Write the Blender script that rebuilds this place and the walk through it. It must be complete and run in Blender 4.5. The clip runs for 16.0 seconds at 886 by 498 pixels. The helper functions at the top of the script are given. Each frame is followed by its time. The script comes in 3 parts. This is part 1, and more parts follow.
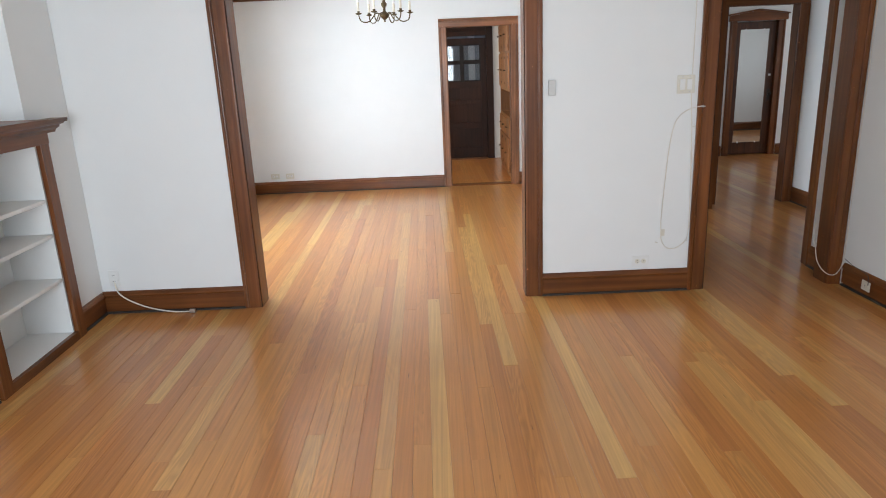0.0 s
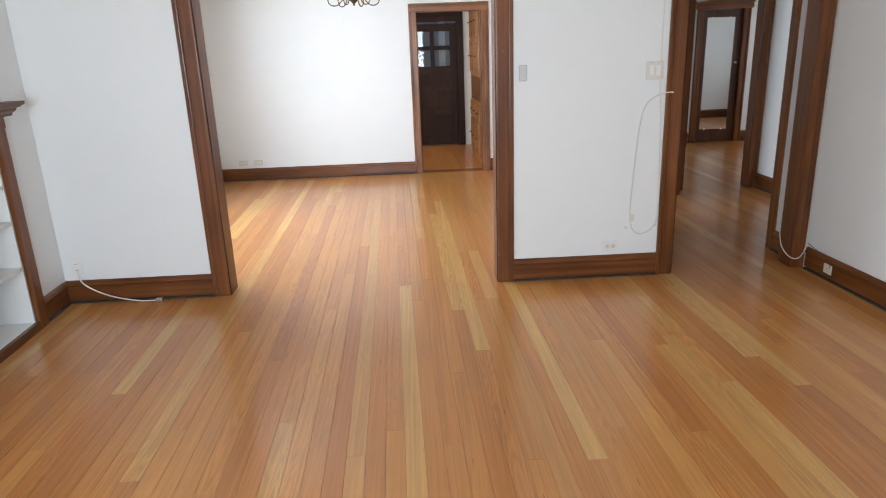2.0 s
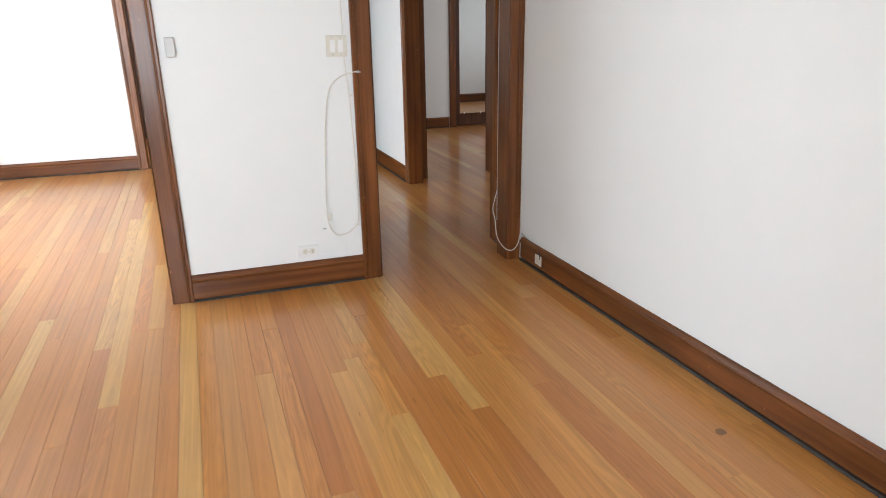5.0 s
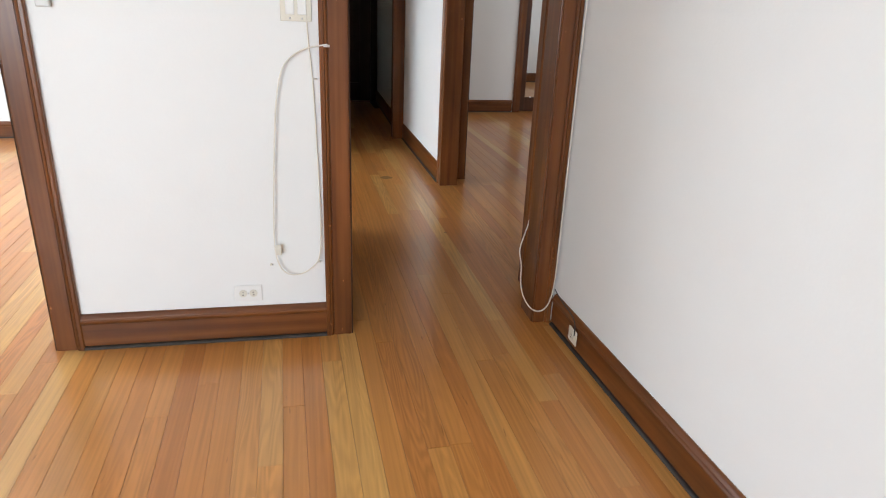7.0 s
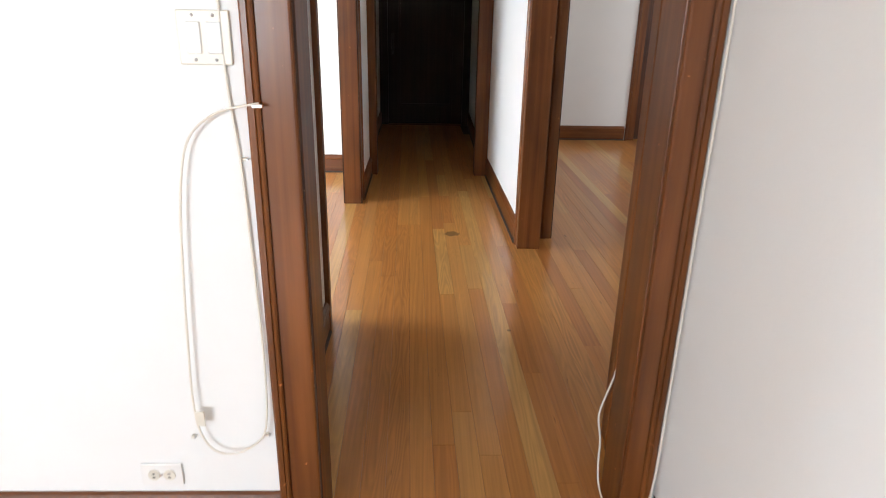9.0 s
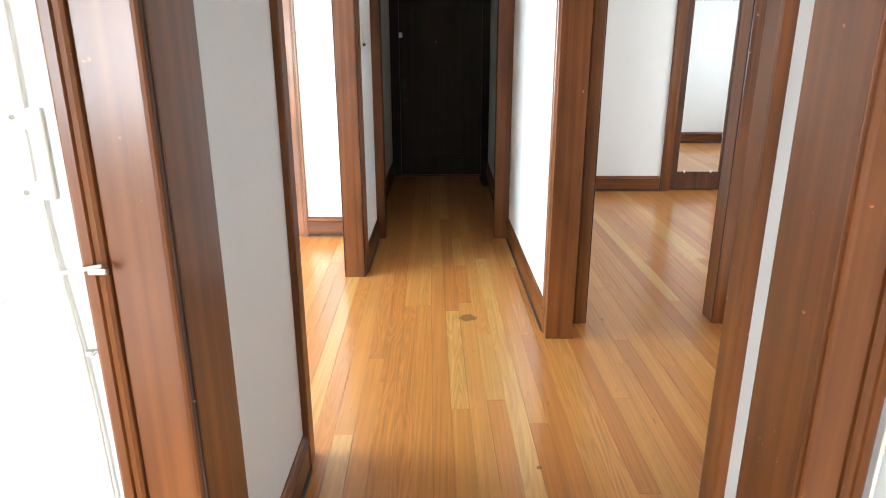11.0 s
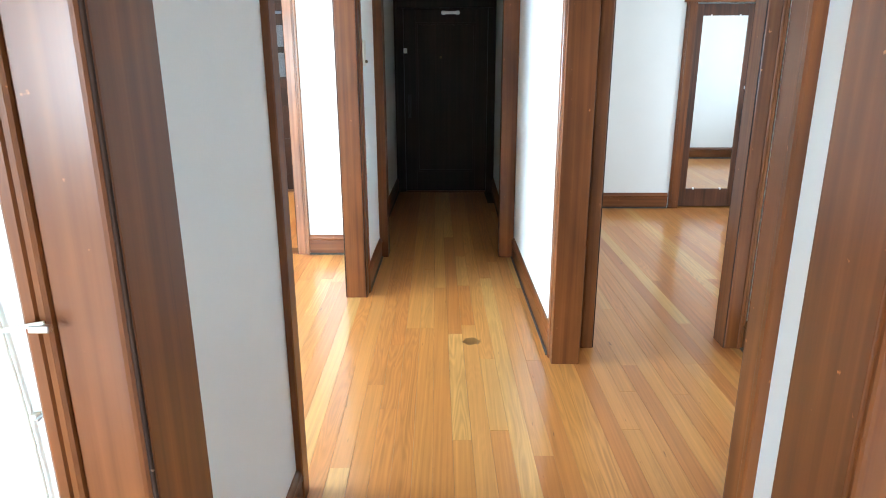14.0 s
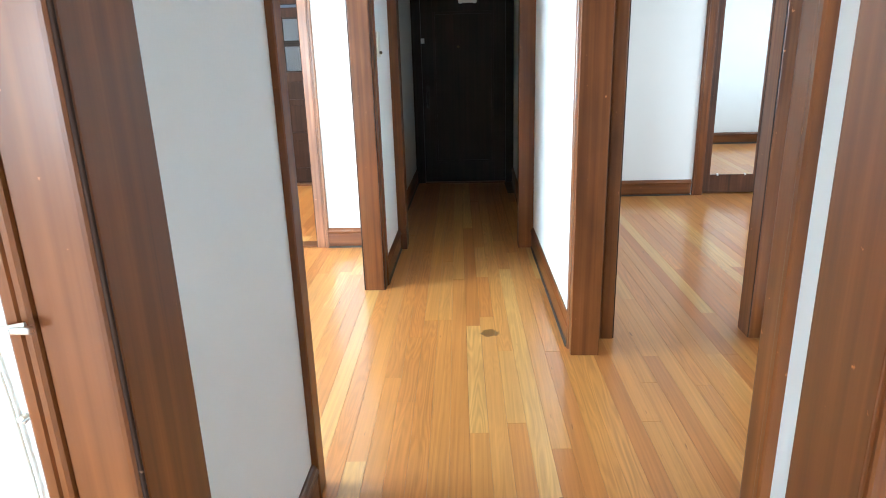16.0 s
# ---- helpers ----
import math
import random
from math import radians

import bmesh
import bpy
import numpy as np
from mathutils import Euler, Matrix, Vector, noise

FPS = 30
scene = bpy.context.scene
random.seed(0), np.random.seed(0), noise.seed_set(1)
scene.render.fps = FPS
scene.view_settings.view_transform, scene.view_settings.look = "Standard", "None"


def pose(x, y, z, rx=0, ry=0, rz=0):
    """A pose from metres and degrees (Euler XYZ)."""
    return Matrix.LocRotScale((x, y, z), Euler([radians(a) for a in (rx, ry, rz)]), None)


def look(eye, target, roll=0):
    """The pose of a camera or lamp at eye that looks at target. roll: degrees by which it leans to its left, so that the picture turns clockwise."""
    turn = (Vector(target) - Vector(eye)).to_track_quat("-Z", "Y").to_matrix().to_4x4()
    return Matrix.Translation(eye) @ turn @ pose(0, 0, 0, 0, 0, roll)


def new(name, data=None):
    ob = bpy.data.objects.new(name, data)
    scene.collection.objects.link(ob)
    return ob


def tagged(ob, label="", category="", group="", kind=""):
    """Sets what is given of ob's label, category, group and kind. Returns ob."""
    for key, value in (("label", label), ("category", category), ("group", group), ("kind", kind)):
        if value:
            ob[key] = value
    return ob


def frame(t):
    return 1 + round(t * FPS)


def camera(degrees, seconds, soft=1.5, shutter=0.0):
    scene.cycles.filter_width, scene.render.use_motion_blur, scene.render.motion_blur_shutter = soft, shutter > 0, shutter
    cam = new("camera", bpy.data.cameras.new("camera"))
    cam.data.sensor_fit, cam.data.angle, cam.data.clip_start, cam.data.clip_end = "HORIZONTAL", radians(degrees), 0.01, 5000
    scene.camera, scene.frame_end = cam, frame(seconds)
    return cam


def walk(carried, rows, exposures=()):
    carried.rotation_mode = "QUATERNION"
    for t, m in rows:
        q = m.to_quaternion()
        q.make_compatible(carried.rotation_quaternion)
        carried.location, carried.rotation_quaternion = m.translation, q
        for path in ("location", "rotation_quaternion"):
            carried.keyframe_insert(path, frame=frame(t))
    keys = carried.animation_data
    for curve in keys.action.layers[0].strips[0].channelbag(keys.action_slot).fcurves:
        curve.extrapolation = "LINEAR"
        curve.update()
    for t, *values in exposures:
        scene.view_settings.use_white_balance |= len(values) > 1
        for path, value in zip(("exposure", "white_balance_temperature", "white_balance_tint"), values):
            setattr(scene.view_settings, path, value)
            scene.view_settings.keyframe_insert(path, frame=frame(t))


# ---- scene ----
cam = camera(68.0, 16.0, soft=1.0, shutter=0.4)

PATH = [
    (0, (0.072, -0.14, 1.641), (0.059, 1.784, 1.093), -2.5),
    (0.5, (0.077, -0.147, 1.646), (0.095, 1.773, 1.086), -2.7),
    (1, (0.078, -0.142, 1.641), (0.12, 1.775, 1.073), -2.1),
    (1.5, (0.08, -0.124, 1.63), (0.139, 1.791, 1.056), -1.3),
    (2, (0.069, -0.129, 1.627), (0.142, 1.781, 1.04), -2.1),
    (2.5, (0.072, -0.138, 1.603), (0.374, 1.733, 0.963), -2.3),
    (3, (0.171, -0.147, 1.588), (0.75, 1.642, 0.905), -1.8),
    (3.5, (0.362, -0.124, 1.587), (1.028, 1.64, 0.921), -1.7),
    (4, (0.52, -0.016, 1.578), (1.197, 1.76, 0.955), -0.5),
    (6.3, (1.459, 1.149, 1.475), (1.954, 2.947, 0.751), -1.3),
    (6.5, (1.482, 1.268, 1.484), (1.979, 3.061, 0.751), 0.0),
    (7, (1.707, 1.554, 1.493), (2.103, 3.377, 0.77), 2.4),
    (7.5, (1.852, 1.861, 1.473), (2.136, 3.695, 0.728), 0.9),
    (8, (1.936, 2.191, 1.507), (2.214, 4.042, 0.802), -1.4),
    (8.5, (2.085, 2.485, 1.493), (2.286, 4.346, 0.787), -1.0),
    (9, (2.182, 2.744, 1.523), (2.238, 4.612, 0.811), 1.1),
    (9.5, (2.174, 3.061, 1.527), (2.267, 4.955, 0.891), -0.9),
    (10, (2.207, 3.259, 1.542), (2.247, 5.153, 0.898), -0.3),
    (12.5, (2.259, 3.579, 1.59), (2.228, 5.5, 1.036), -0.2),
    (13, (2.259, 3.584, 1.584), (2.235, 5.501, 1.016), -0.5),
    (13.5, (2.27, 3.587, 1.589), (2.237, 5.502, 1.014), -0.3),
    (13.8, (2.27, 3.558, 1.589), (2.235, 5.476, 1.024), -0.3),
    (14, (2.27, 3.585, 1.588), (2.237, 5.501, 1.013), -0.2),
    (14.5, (2.269, 3.595, 1.583), (2.228, 5.508, 0.999), -0.3),
    (15, (2.27, 3.603, 1.582), (2.228, 5.513, 0.989), -0.4),
    (15.5, (2.282, 3.616, 1.58), (2.204, 5.523, 0.981), -1.0),
    (16, (2.312, 3.616, 1.582), (2.205, 5.521, 0.982), -1.7),
]
walk(cam, [(t, look(eye, target, roll)) for t, eye, target, roll in PATH],
     exposures=[(0, -0.60, 6350, 11), (2, -0.56, 6350, 11), (4, -0.22, 6450, 11), (6.3, -0.16, 6550, 12), (7, -0.10, 6550, 12), (8, -0.02, 6600, 13), (9, 0.32, 6600, 13), (10, 0.86, 6550, 11), (12.5, 1.27, 5800, 1), (16, 1.30, 5550, 0)])

# ---- light ----
world = bpy.data.worlds.new("sky")
scene.world = world
world.use_nodes = True
wn = world.node_tree
sky = wn.nodes.new("ShaderNodeTexSky")
sky.sky_type, sky.sun_disc = "NISHITA", False
sky.sun_elevation, sky.sun_rotation = radians(40), radians(200)
wn.links.new(sky.outputs[0], wn.nodes["Background"].inputs["Color"])
wn.nodes["Background"].inputs["Strength"].default_value = 0.12


def window_light(name, eye, target, w, h, power, color=(0.80, 0.91, 1.0), spread=180):
    lamp = bpy.data.lights.new(name, "AREA")
    lamp.shape, lamp.size, lamp.size_y = "RECTANGLE", w, h
    lamp.energy, lamp.color = power, color
    lamp.spread = radians(spread)
    ob = new(name, lamp)
    ob.matrix_world = look(eye, target)
    return ob


window_light("living_window_light", (-0.6, -1.68, 1.5), (-0.6, 0, 1.5), 2.5, 1.5, 188, spread=135)
window_light("side_window_light", (-2.48, 0.3, 1.5), (0, 0.3, 1.5), 1.4, 1.4, 7)
window_light("dining_window_light", (-2.58, 6.0, 1.45), (0, 6.1, 1.35), 2.2, 1.5, 220, spread=165)
window_light("bedroom_window_light", (7.26, 8.7, 1.5), (4, 8.7, 1.5), 1.6, 1.5, 48, (0.90, 0.95, 1.0))
window_light("kitchen_window_light", (-1.58, 10.0, 1.6), (0, 10.0, 1.6), 1.2, 1.1, 60, (1.0, 0.95, 0.86))


# ---- materials ----
def material(name):
    m = bpy.data.materials.new(name)
    m.use_nodes = True
    return m, m.node_tree.nodes, m.node_tree.links, m.node_tree.nodes["Principled BSDF"]


def plain(name, color, rough=0.5, metal=0.0, bump=0.0, scale=40.0, vary=0.06):
    """Paint, plastic or metal: slight mottling of colour and gloss, and fine relief."""
    m, n, l, b = material(name)
    geo = n.new("ShaderNodeNewGeometry")
    tex = n.new("ShaderNodeTexNoise")
    tex.inputs["Scale"].default_value, tex.inputs["Detail"].default_value = scale * 0.06, 5
    l.new(geo.outputs["Position"], tex.inputs["Vector"])
    ramp = n.new("ShaderNodeValToRGB")
    ramp.color_ramp.elements[0].position, ramp.color_ramp.elements[1].position = 0.3, 0.7
    ramp.color_ramp.elements[0].color = (*[c * (1 - vary) for c in color], 1)
    ramp.color_ramp.elements[1].color = (*[min(1, c * (1 + vary * 0.5)) for c in color], 1)
    l.new(tex.outputs["Fac"], ramp.inputs["Fac"])
    l.new(ramp.outputs["Color"], b.inputs["Base Color"])
    b.inputs["Roughness"].default_value, b.inputs["Metallic"].default_value = rough, metal
    if bump:
        fine = n.new("ShaderNodeTexNoise")
        fine.inputs["Scale"].default_value, fine.inputs["Detail"].default_value = scale, 4
        l.new(geo.outputs["Position"], fine.inputs["Vector"])
        bp = n.new("ShaderNodeBump")
        bp.inputs["Strength"].default_value, bp.inputs["Distance"].default_value = bump, 0.004
        l.new(fine.outputs["Fac"], bp.inputs["Height"])
        l.new(bp.outputs["Normal"], b.inputs["Normal"])
    return m


def wood(name, dark, mid, light, axis="z", rough=0.40, coat=0.36, fine=1.0, wear=0.85):
    """Varnished wood with its grain along one axis, worn patches and scuffs."""
    m, n, l, b = material(name)
    geo = n.new("ShaderNodeNewGeometry")
    info = n.new("ShaderNodeObjectInfo")
    shift = n.new("ShaderNodeVectorMath")
    shift.operation = "MULTIPLY_ADD"
    l.new(info.outputs["Random"], shift.inputs[0])
    shift.inputs[1].default_value = (7.3, 11.1, 5.7)
    l.new(geo.outputs["Position"], shift.inputs[2])
    mp = n.new("ShaderNodeMapping")
    s = {"x": (0.7, 40, 40), "y": (40, 0.7, 40), "z": (40, 40, 0.7)}[axis]
    mp.inputs["Scale"].default_value = [v * fine for v in s]
    l.new(shift.outputs[0], mp.inputs["Vector"])
    tex = n.new("ShaderNodeTexNoise")
    tex.inputs["Scale"].default_value, tex.inputs["Detail"].default_value, tex.inputs["Distortion"].default_value = 1.0, 6, 0.25
    l.new(mp.outputs[0], tex.inputs["Vector"])
    ramp = n.new("ShaderNodeValToRGB")
    e = ramp.color_ramp.elements
    e[0].position, e[0].color = 0.28, (*dark, 1)
    e[1].position, e[1].color = 0.72, (*light, 1)
    k = e.new(0.5)
    k.color = (*mid, 1)
    l.new(tex.outputs["Fac"], ramp.inputs["Fac"])
    blot = n.new("ShaderNodeTexNoise")
    blot.inputs["Scale"].default_value, blot.inputs["Detail"].default_value = 1.0, 6
    along = n.new("ShaderNodeMapping")
    along.inputs["Scale"].default_value = {"x": (1.5, 5, 5), "y": (5, 1.5, 5), "z": (5, 5, 1.5)}[axis]
    l.new(shift.outputs[0], along.inputs["Vector"])
    l.new(along.outputs[0], blot.inputs["Vector"])
    br = n.new("ShaderNodeMapRange")
    br.inputs["From Min"].default_value, br.inputs["From Max"].default_value = 0.3, 0.7
    br.inputs["To Min"].default_value, br.inputs["To Max"].default_value = 1 - wear * 0.5, 1 + wear * 0.35
    l.new(blot.outputs["Fac"], br.inputs["Value"])
    mul = n.new("ShaderNodeVectorMath")
    mul.operation = "SCALE"
    l.new(ramp.outputs["Color"], mul.inputs[0])
    l.new(br.outputs[0], mul.inputs["Scale"])
    nick = n.new("ShaderNodeTexNoise")
    nick.inputs["Scale"].default_value, nick.inputs["Detail"].default_value = 42, 3
    l.new(shift.outputs[0], nick.inputs["Vector"])
    nr = n.new("ShaderNodeMapRange")
    nr.inputs["From Min"].default_value, nr.inputs["From Max"].default_value = 0.728, 0.77
    l.new(nick.outputs["Fac"], nr.inputs["Value"])
    mix = n.new("ShaderNodeMix")
    mix.data_type = "RGBA"
    l.new(nr.outputs[0], mix.inputs["Factor"])
    l.new(mul.outputs[0], mix.inputs["A"])
    mix.inputs["B"].default_value = (*[min(1, c * 2.2 + 0.02) for c in light], 1)
    l.new(mix.outputs["Result"], b.inputs["Base Color"])
    rr = n.new("ShaderNodeMapRange")
    rr.inputs["To Min"].default_value, rr.inputs["To Max"].default_value = rough, rough + 0.10
    l.new(blot.outputs["Fac"], rr.inputs["Value"])
    l.new(rr.outputs[0], b.inputs["Roughness"])
    b.inputs["Coat Weight"].default_value, b.inputs["Coat Roughness"].default_value = coat, 0.22
    b.inputs["Specular IOR Level"].default_value = 0.25
    bp = n.new("ShaderNodeBump")
    bp.inputs["Strength"].default_value, bp.inputs["Distance"].default_value = 0.05, 0.001
    l.new(tex.outputs["Fac"], bp.inputs["Height"])
    l.new(bp.outputs["Normal"], b.inputs["Normal"])
    return m


def plank_wood(name, tones, stain=None):
    """Varnished floor strips: each plank its own tone and grain."""
    m, n, l, b = material(name)
    geo = n.new("ShaderNodeNewGeometry")
    info = n.new("ShaderNodeObjectInfo")
    tone = n.new("ShaderNodeValToRGB")
    e = tone.color_ramp.elements
    e[0].position, e[0].color = 0.0, (*tones[0], 1)
    e[1].position, e[1].color = 1.0, (*tones[-1], 1)
    for i, c in enumerate(tones[1:-1], 1):
        k = e.new(i / (len(tones) - 1))
        k.color = (*c, 1)
    l.new(info.outputs["Random"], tone.inputs["Fac"])
    shift = n.new("ShaderNodeVectorMath")
    shift.operation = "MULTIPLY_ADD"
    l.new(info.outputs["Random"], shift.inputs[0])
    shift.inputs[1].default_value = (37.0, 91.0, 13.0)
    l.new(geo.outputs["Position"], shift.inputs[2])
    mp = n.new("ShaderNodeMapping")
    mp.inputs["Scale"].default_value = (75, 0.9, 75)
    l.new(shift.outputs[0], mp.inputs["Vector"])
    grain = n.new("ShaderNodeTexNoise")
    grain.inputs["Scale"].default_value, grain.inputs["Detail"].default_value, grain.inputs["Distortion"].default_value = 1.0, 8, 0.4
    l.new(mp.outputs[0], grain.inputs["Vector"])
    # cathedral figure: rings stretched along the plank
    mp2 = n.new("ShaderNodeMapping")
    mp2.inputs["Scale"].default_value = (9, 0.75, 9)
    l.new(shift.outputs[0], mp2.inputs["Vector"])
    warp = n.new("ShaderNodeTexNoise")
    warp.inputs["Scale"].default_value, warp.inputs["Detail"].default_value = 1.0, 2
    l.new(mp2.outputs[0], warp.inputs["Vector"])
    rings = n.new("ShaderNodeMath")
    rings.operation = "MULTIPLY"
    rings.inputs[1].default_value = 110
    l.new(warp.outputs["Fac"], rings.inputs[0])
    wave = n.new("ShaderNodeMath")
    wave.operation = "SINE"
    l.new(rings.outputs[0], wave.inputs[0])
    mixg = n.new("ShaderNodeMath")
    mixg.operation = "MULTIPLY_ADD"
    l.new(wave.outputs[0], mixg.inputs[0])
    lot = n.new("ShaderNodeMath")
    lot.operation = "MULTIPLY"
    lot.inputs[1].default_value = 17.3
    l.new(info.outputs["Random"], lot.inputs[0])
    frac = n.new("ShaderNodeMath")
    frac.operation = "FRACT"
    l.new(lot.outputs[0], frac.inputs[0])
    bold = n.new("ShaderNodeMapRange")
    bold.inputs["From Min"].default_value = 0.35
    bold.inputs["To Min"].default_value, bold.inputs["To Max"].default_value = 0.02, 0.17
    l.new(frac.outputs[0], bold.inputs["Value"])
    l.new(bold.outputs[0], mixg.inputs[1])
    l.new(grain.outputs["Fac"], mixg.inputs[2])
    gr = n.new("ShaderNodeMapRange")
    gr.inputs["From Min"].default_value, gr.inputs["From Max"].default_value = 0.25, 0.75
    gr.inputs["To Min"].default_value, gr.inputs["To Max"].default_value = 0.80, 1.15
    l.new(mixg.outputs[0], gr.inputs["Value"])
    blot = n.new("ShaderNodeTexNoise")
    blot.inputs["Scale"].default_value, blot.inputs["Detail"].default_value = 1.3, 4
    l.new(geo.outputs["Position"], blot.inputs["Vector"])
    br = n.new("ShaderNodeMapRange")
    br.inputs["To Min"].default_value, br.inputs["To Max"].default_value = 0.85, 1.15
    l.new(blot.outputs["Fac"], br.inputs["Value"])
    both = n.new("ShaderNodeMath")
    both.operation = "MULTIPLY"
    l.new(gr.outputs[0], both.inputs[0])
    l.new(br.outputs[0], both.inputs[1])
    # short dark flecks and worm marks along the grain
    mp3 = n.new("ShaderNodeMapping")
    mp3.inputs["Scale"].default_value = (60, 7, 60)
    l.new(shift.outputs[0], mp3.inputs["Vector"])
    fleck = n.new("ShaderNodeTexNoise")
    fleck.inputs["Scale"].default_value, fleck.inputs["Detail"].default_value = 1.0, 2
    l.new(mp3.outputs[0], fleck.inputs["Vector"])
    fr = n.new("ShaderNodeMapRange")
    fr.inputs["From Min"].default_value, fr.inputs["From Max"].default_value = 0.735, 0.79
    fr.inputs["To Min"].default_value, fr.inputs["To Max"].default_value = 1.0, 0.5
    l.new(fleck.outputs["Fac"], fr.inputs["Value"])
    marked = n.new("ShaderNodeMath")
    marked.operation = "MULTIPLY"
    l.new(both.outputs[0], marked.inputs[0])
    l.new(fr.outputs[0], marked.inputs[1])
    fac = marked.outputs[0]
    for sx, sy, size in stain or ():
        d = n.new("ShaderNodeVectorMath")
        d.operation = "DISTANCE"
        l.new(geo.outputs["Position"], d.inputs[0])
        d.inputs[1].default_value = (sx, sy, 0)
        sn = n.new("ShaderNodeTexNoise")
        sn.inputs["Scale"].default_value = 25
        l.new(geo.outputs["Position"], sn.inputs["Vector"])
        ad = n.new("ShaderNodeMath")
        ad.operation = "MULTIPLY_ADD"
        l.new(sn.outputs["Fac"], ad.inputs[0])
        ad.inputs[1].default_value = -size
        l.new(d.outputs["Value"], ad.inputs[2])
        st = n.new("ShaderNodeMapRange")
        st.inputs["From Min"].default_value, st.inputs["From Max"].default_value = size * 0.35, size * 0.6
        st.inputs["To Min"].default_value, st.inputs["To Max"].default_value = 0.4, 1.0
        l.new(ad.outputs[0], st.inputs["Value"])
        mm = n.new("ShaderNodeMath")
        mm.operation = "MULTIPLY"
        l.new(fac, mm.inputs[0])
        l.new(st.outputs[0], mm.inputs[1])
        fac = mm.outputs[0]
    mul = n.new("ShaderNodeVectorMath")
    mul.operation = "SCALE"
    l.new(tone.outputs["Color"], mul.inputs[0])
    l.new(fac, mul.inputs["Scale"])
    l.new(mul.outputs[0], b.inputs["Base Color"])
    rr = n.new("ShaderNodeMapRange")
    rr.inputs["To Min"].default_value, rr.inputs["To Max"].default_value = 0.29, 0.40
    l.new(blot.outputs["Fac"], rr.inputs["Value"])
    l.new(rr.outputs[0], b.inputs["Roughness"])
    b.inputs["Coat Weight"].default_value, b.inputs["Coat Roughness"].default_value = 0.55, 0.17
    b.inputs["Specular IOR Level"].default_value = 0.3
    bp = n.new("ShaderNodeBump")
    bp.inputs["Strength"].default_value, bp.inputs["Distance"].default_value = 0.08, 0.001
    l.new(mixg.outputs[0], bp.inputs["Height"])
    l.new(bp.outputs["Normal"], b.inputs["Normal"])
    return m


WHITE = plain("wall_paint", (0.80, 0.81, 0.80), 0.6, bump=0.10, scale=90, vary=0.010)
CEIL = plain("ceiling_paint", (0.82, 0.82, 0.80), 0.7, bump=0.1, scale=60, vary=0.03)
TD, TM, TL = (0.108, 0.031, 0.007), (0.152, 0.047, 0.010), (0.200, 0.067, 0.016)
TRIM = {a: wood("trim_wood_" + a, TD, TM, TL, a) for a in "xyz"}
OAK = {a: wood("kitchen_trim_wood_" + a, (0.13, 0.05, 0.022), (0.22, 0.09, 0.04), (0.32, 0.14, 0.065), a) for a in "xyz"}
DARK = wood("dark_door_wood", (0.024, 0.009, 0.005), (0.034, 0.013, 0.007), (0.045, 0.018, 0.010), "z", 0.5, 0.05)
BLACKWOOD = wood("entry_door_wood", (0.009, 0.005, 0.0035), (0.015, 0.008, 0.0055), (0.023, 0.012, 0.008), "z", 0.42, 0.05)
PINE = wood("pine_cabinet_wood", (0.22, 0.09, 0.03), (0.36, 0.16, 0.055), (0.46, 0.23, 0.09), "z", 0.35, 0.3)
VARNISH = wood("old_dark_varnish", (0.014, 0.006, 0.003), (0.030, 0.012, 0.006), (0.090, 0.050, 0.030), "z", 0.75, 0.0, fine=2.0)
CLOSET = wood("closet_door_wood", (0.045, 0.016, 0.007), (0.075, 0.026, 0.011), (0.110, 0.040, 0.016), "z")
SHOEPAINT = plain("worn_grey_paint", (0.050, 0.040, 0.034), 0.6, vary=0.5, scale=160)
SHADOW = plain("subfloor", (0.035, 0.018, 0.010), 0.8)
FLOOR = plank_wood("floor_planks", [(0.58, 0.284, 0.080), (0.43, 0.158, 0.038), (0.53, 0.230, 0.057), (0.48, 0.184, 0.044), (0.56, 0.256, 0.067), (0.50, 0.200, 0.049), (0.54, 0.240, 0.061), (0.45, 0.170, 0.041), (0.61, 0.342, 0.108), (0.52, 0.212, 0.052)],
                   stain=((2.37, 7.04, 0.05), (2.60, 5.62, 0.012), (2.72, 2.15, 0.022)))
SHELF = plain("shelf_paint", (0.83, 0.83, 0.81), 0.45, vary=0.04)
PLATE = plain("ivory_plastic", (0.70, 0.67, 0.58), 0.35, vary=0.02)
WPLATE = plain("white_plastic", (0.80, 0.80, 0.78), 0.35, vary=0.02)
CABLE = plain("cable_sheath", (0.74, 0.70, 0.62), 0.45, vary=0.08, scale=200)
SLOT = plain("dark_slot", (0.03, 0.03, 0.03), 0.5)
BRASS = plain("aged_brass", (0.13, 0.095, 0.05), 0.38, 1.0, vary=0.3, scale=300)
STEEL = plain("steel", (0.6, 0.6, 0.6), 0.3, 1.0)
IRON = plain("black_iron", (0.03, 0.028, 0.026), 0.4, 0.6)
CANDLE = plain("candle_sleeve", (0.72, 0.66, 0.54), 0.5)
FROST = plain("frosted_glass_shade", (0.75, 0.66, 0.50), 0.3)
MIRROR = plain("mirror_glass", (0.72, 0.74, 0.74), 0.01, 1.0, vary=0.0)
GLASS, _n, _l, _b = material("pane_glass")
_b.inputs["Transmission Weight"].default_value, _b.inputs["Roughness"].default_value = 1.0, 0.02
OUT = plain("porch_paint", (0.34, 0.36, 0.38), 0.7, vary=0.15)


# ---- builders ----
def part(name, bm, mat, parent=None, label=""):
    me = bpy.data.meshes.new(name)
    bmesh.ops.recalc_face_normals(bm, faces=bm.faces)
    bm.to_mesh(me)
    bm.free()
    me.materials.append(mat)
    ob = new(name, me)
    if parent:
        ob.parent = parent
    if label:
        ob["label"] = label
    return ob


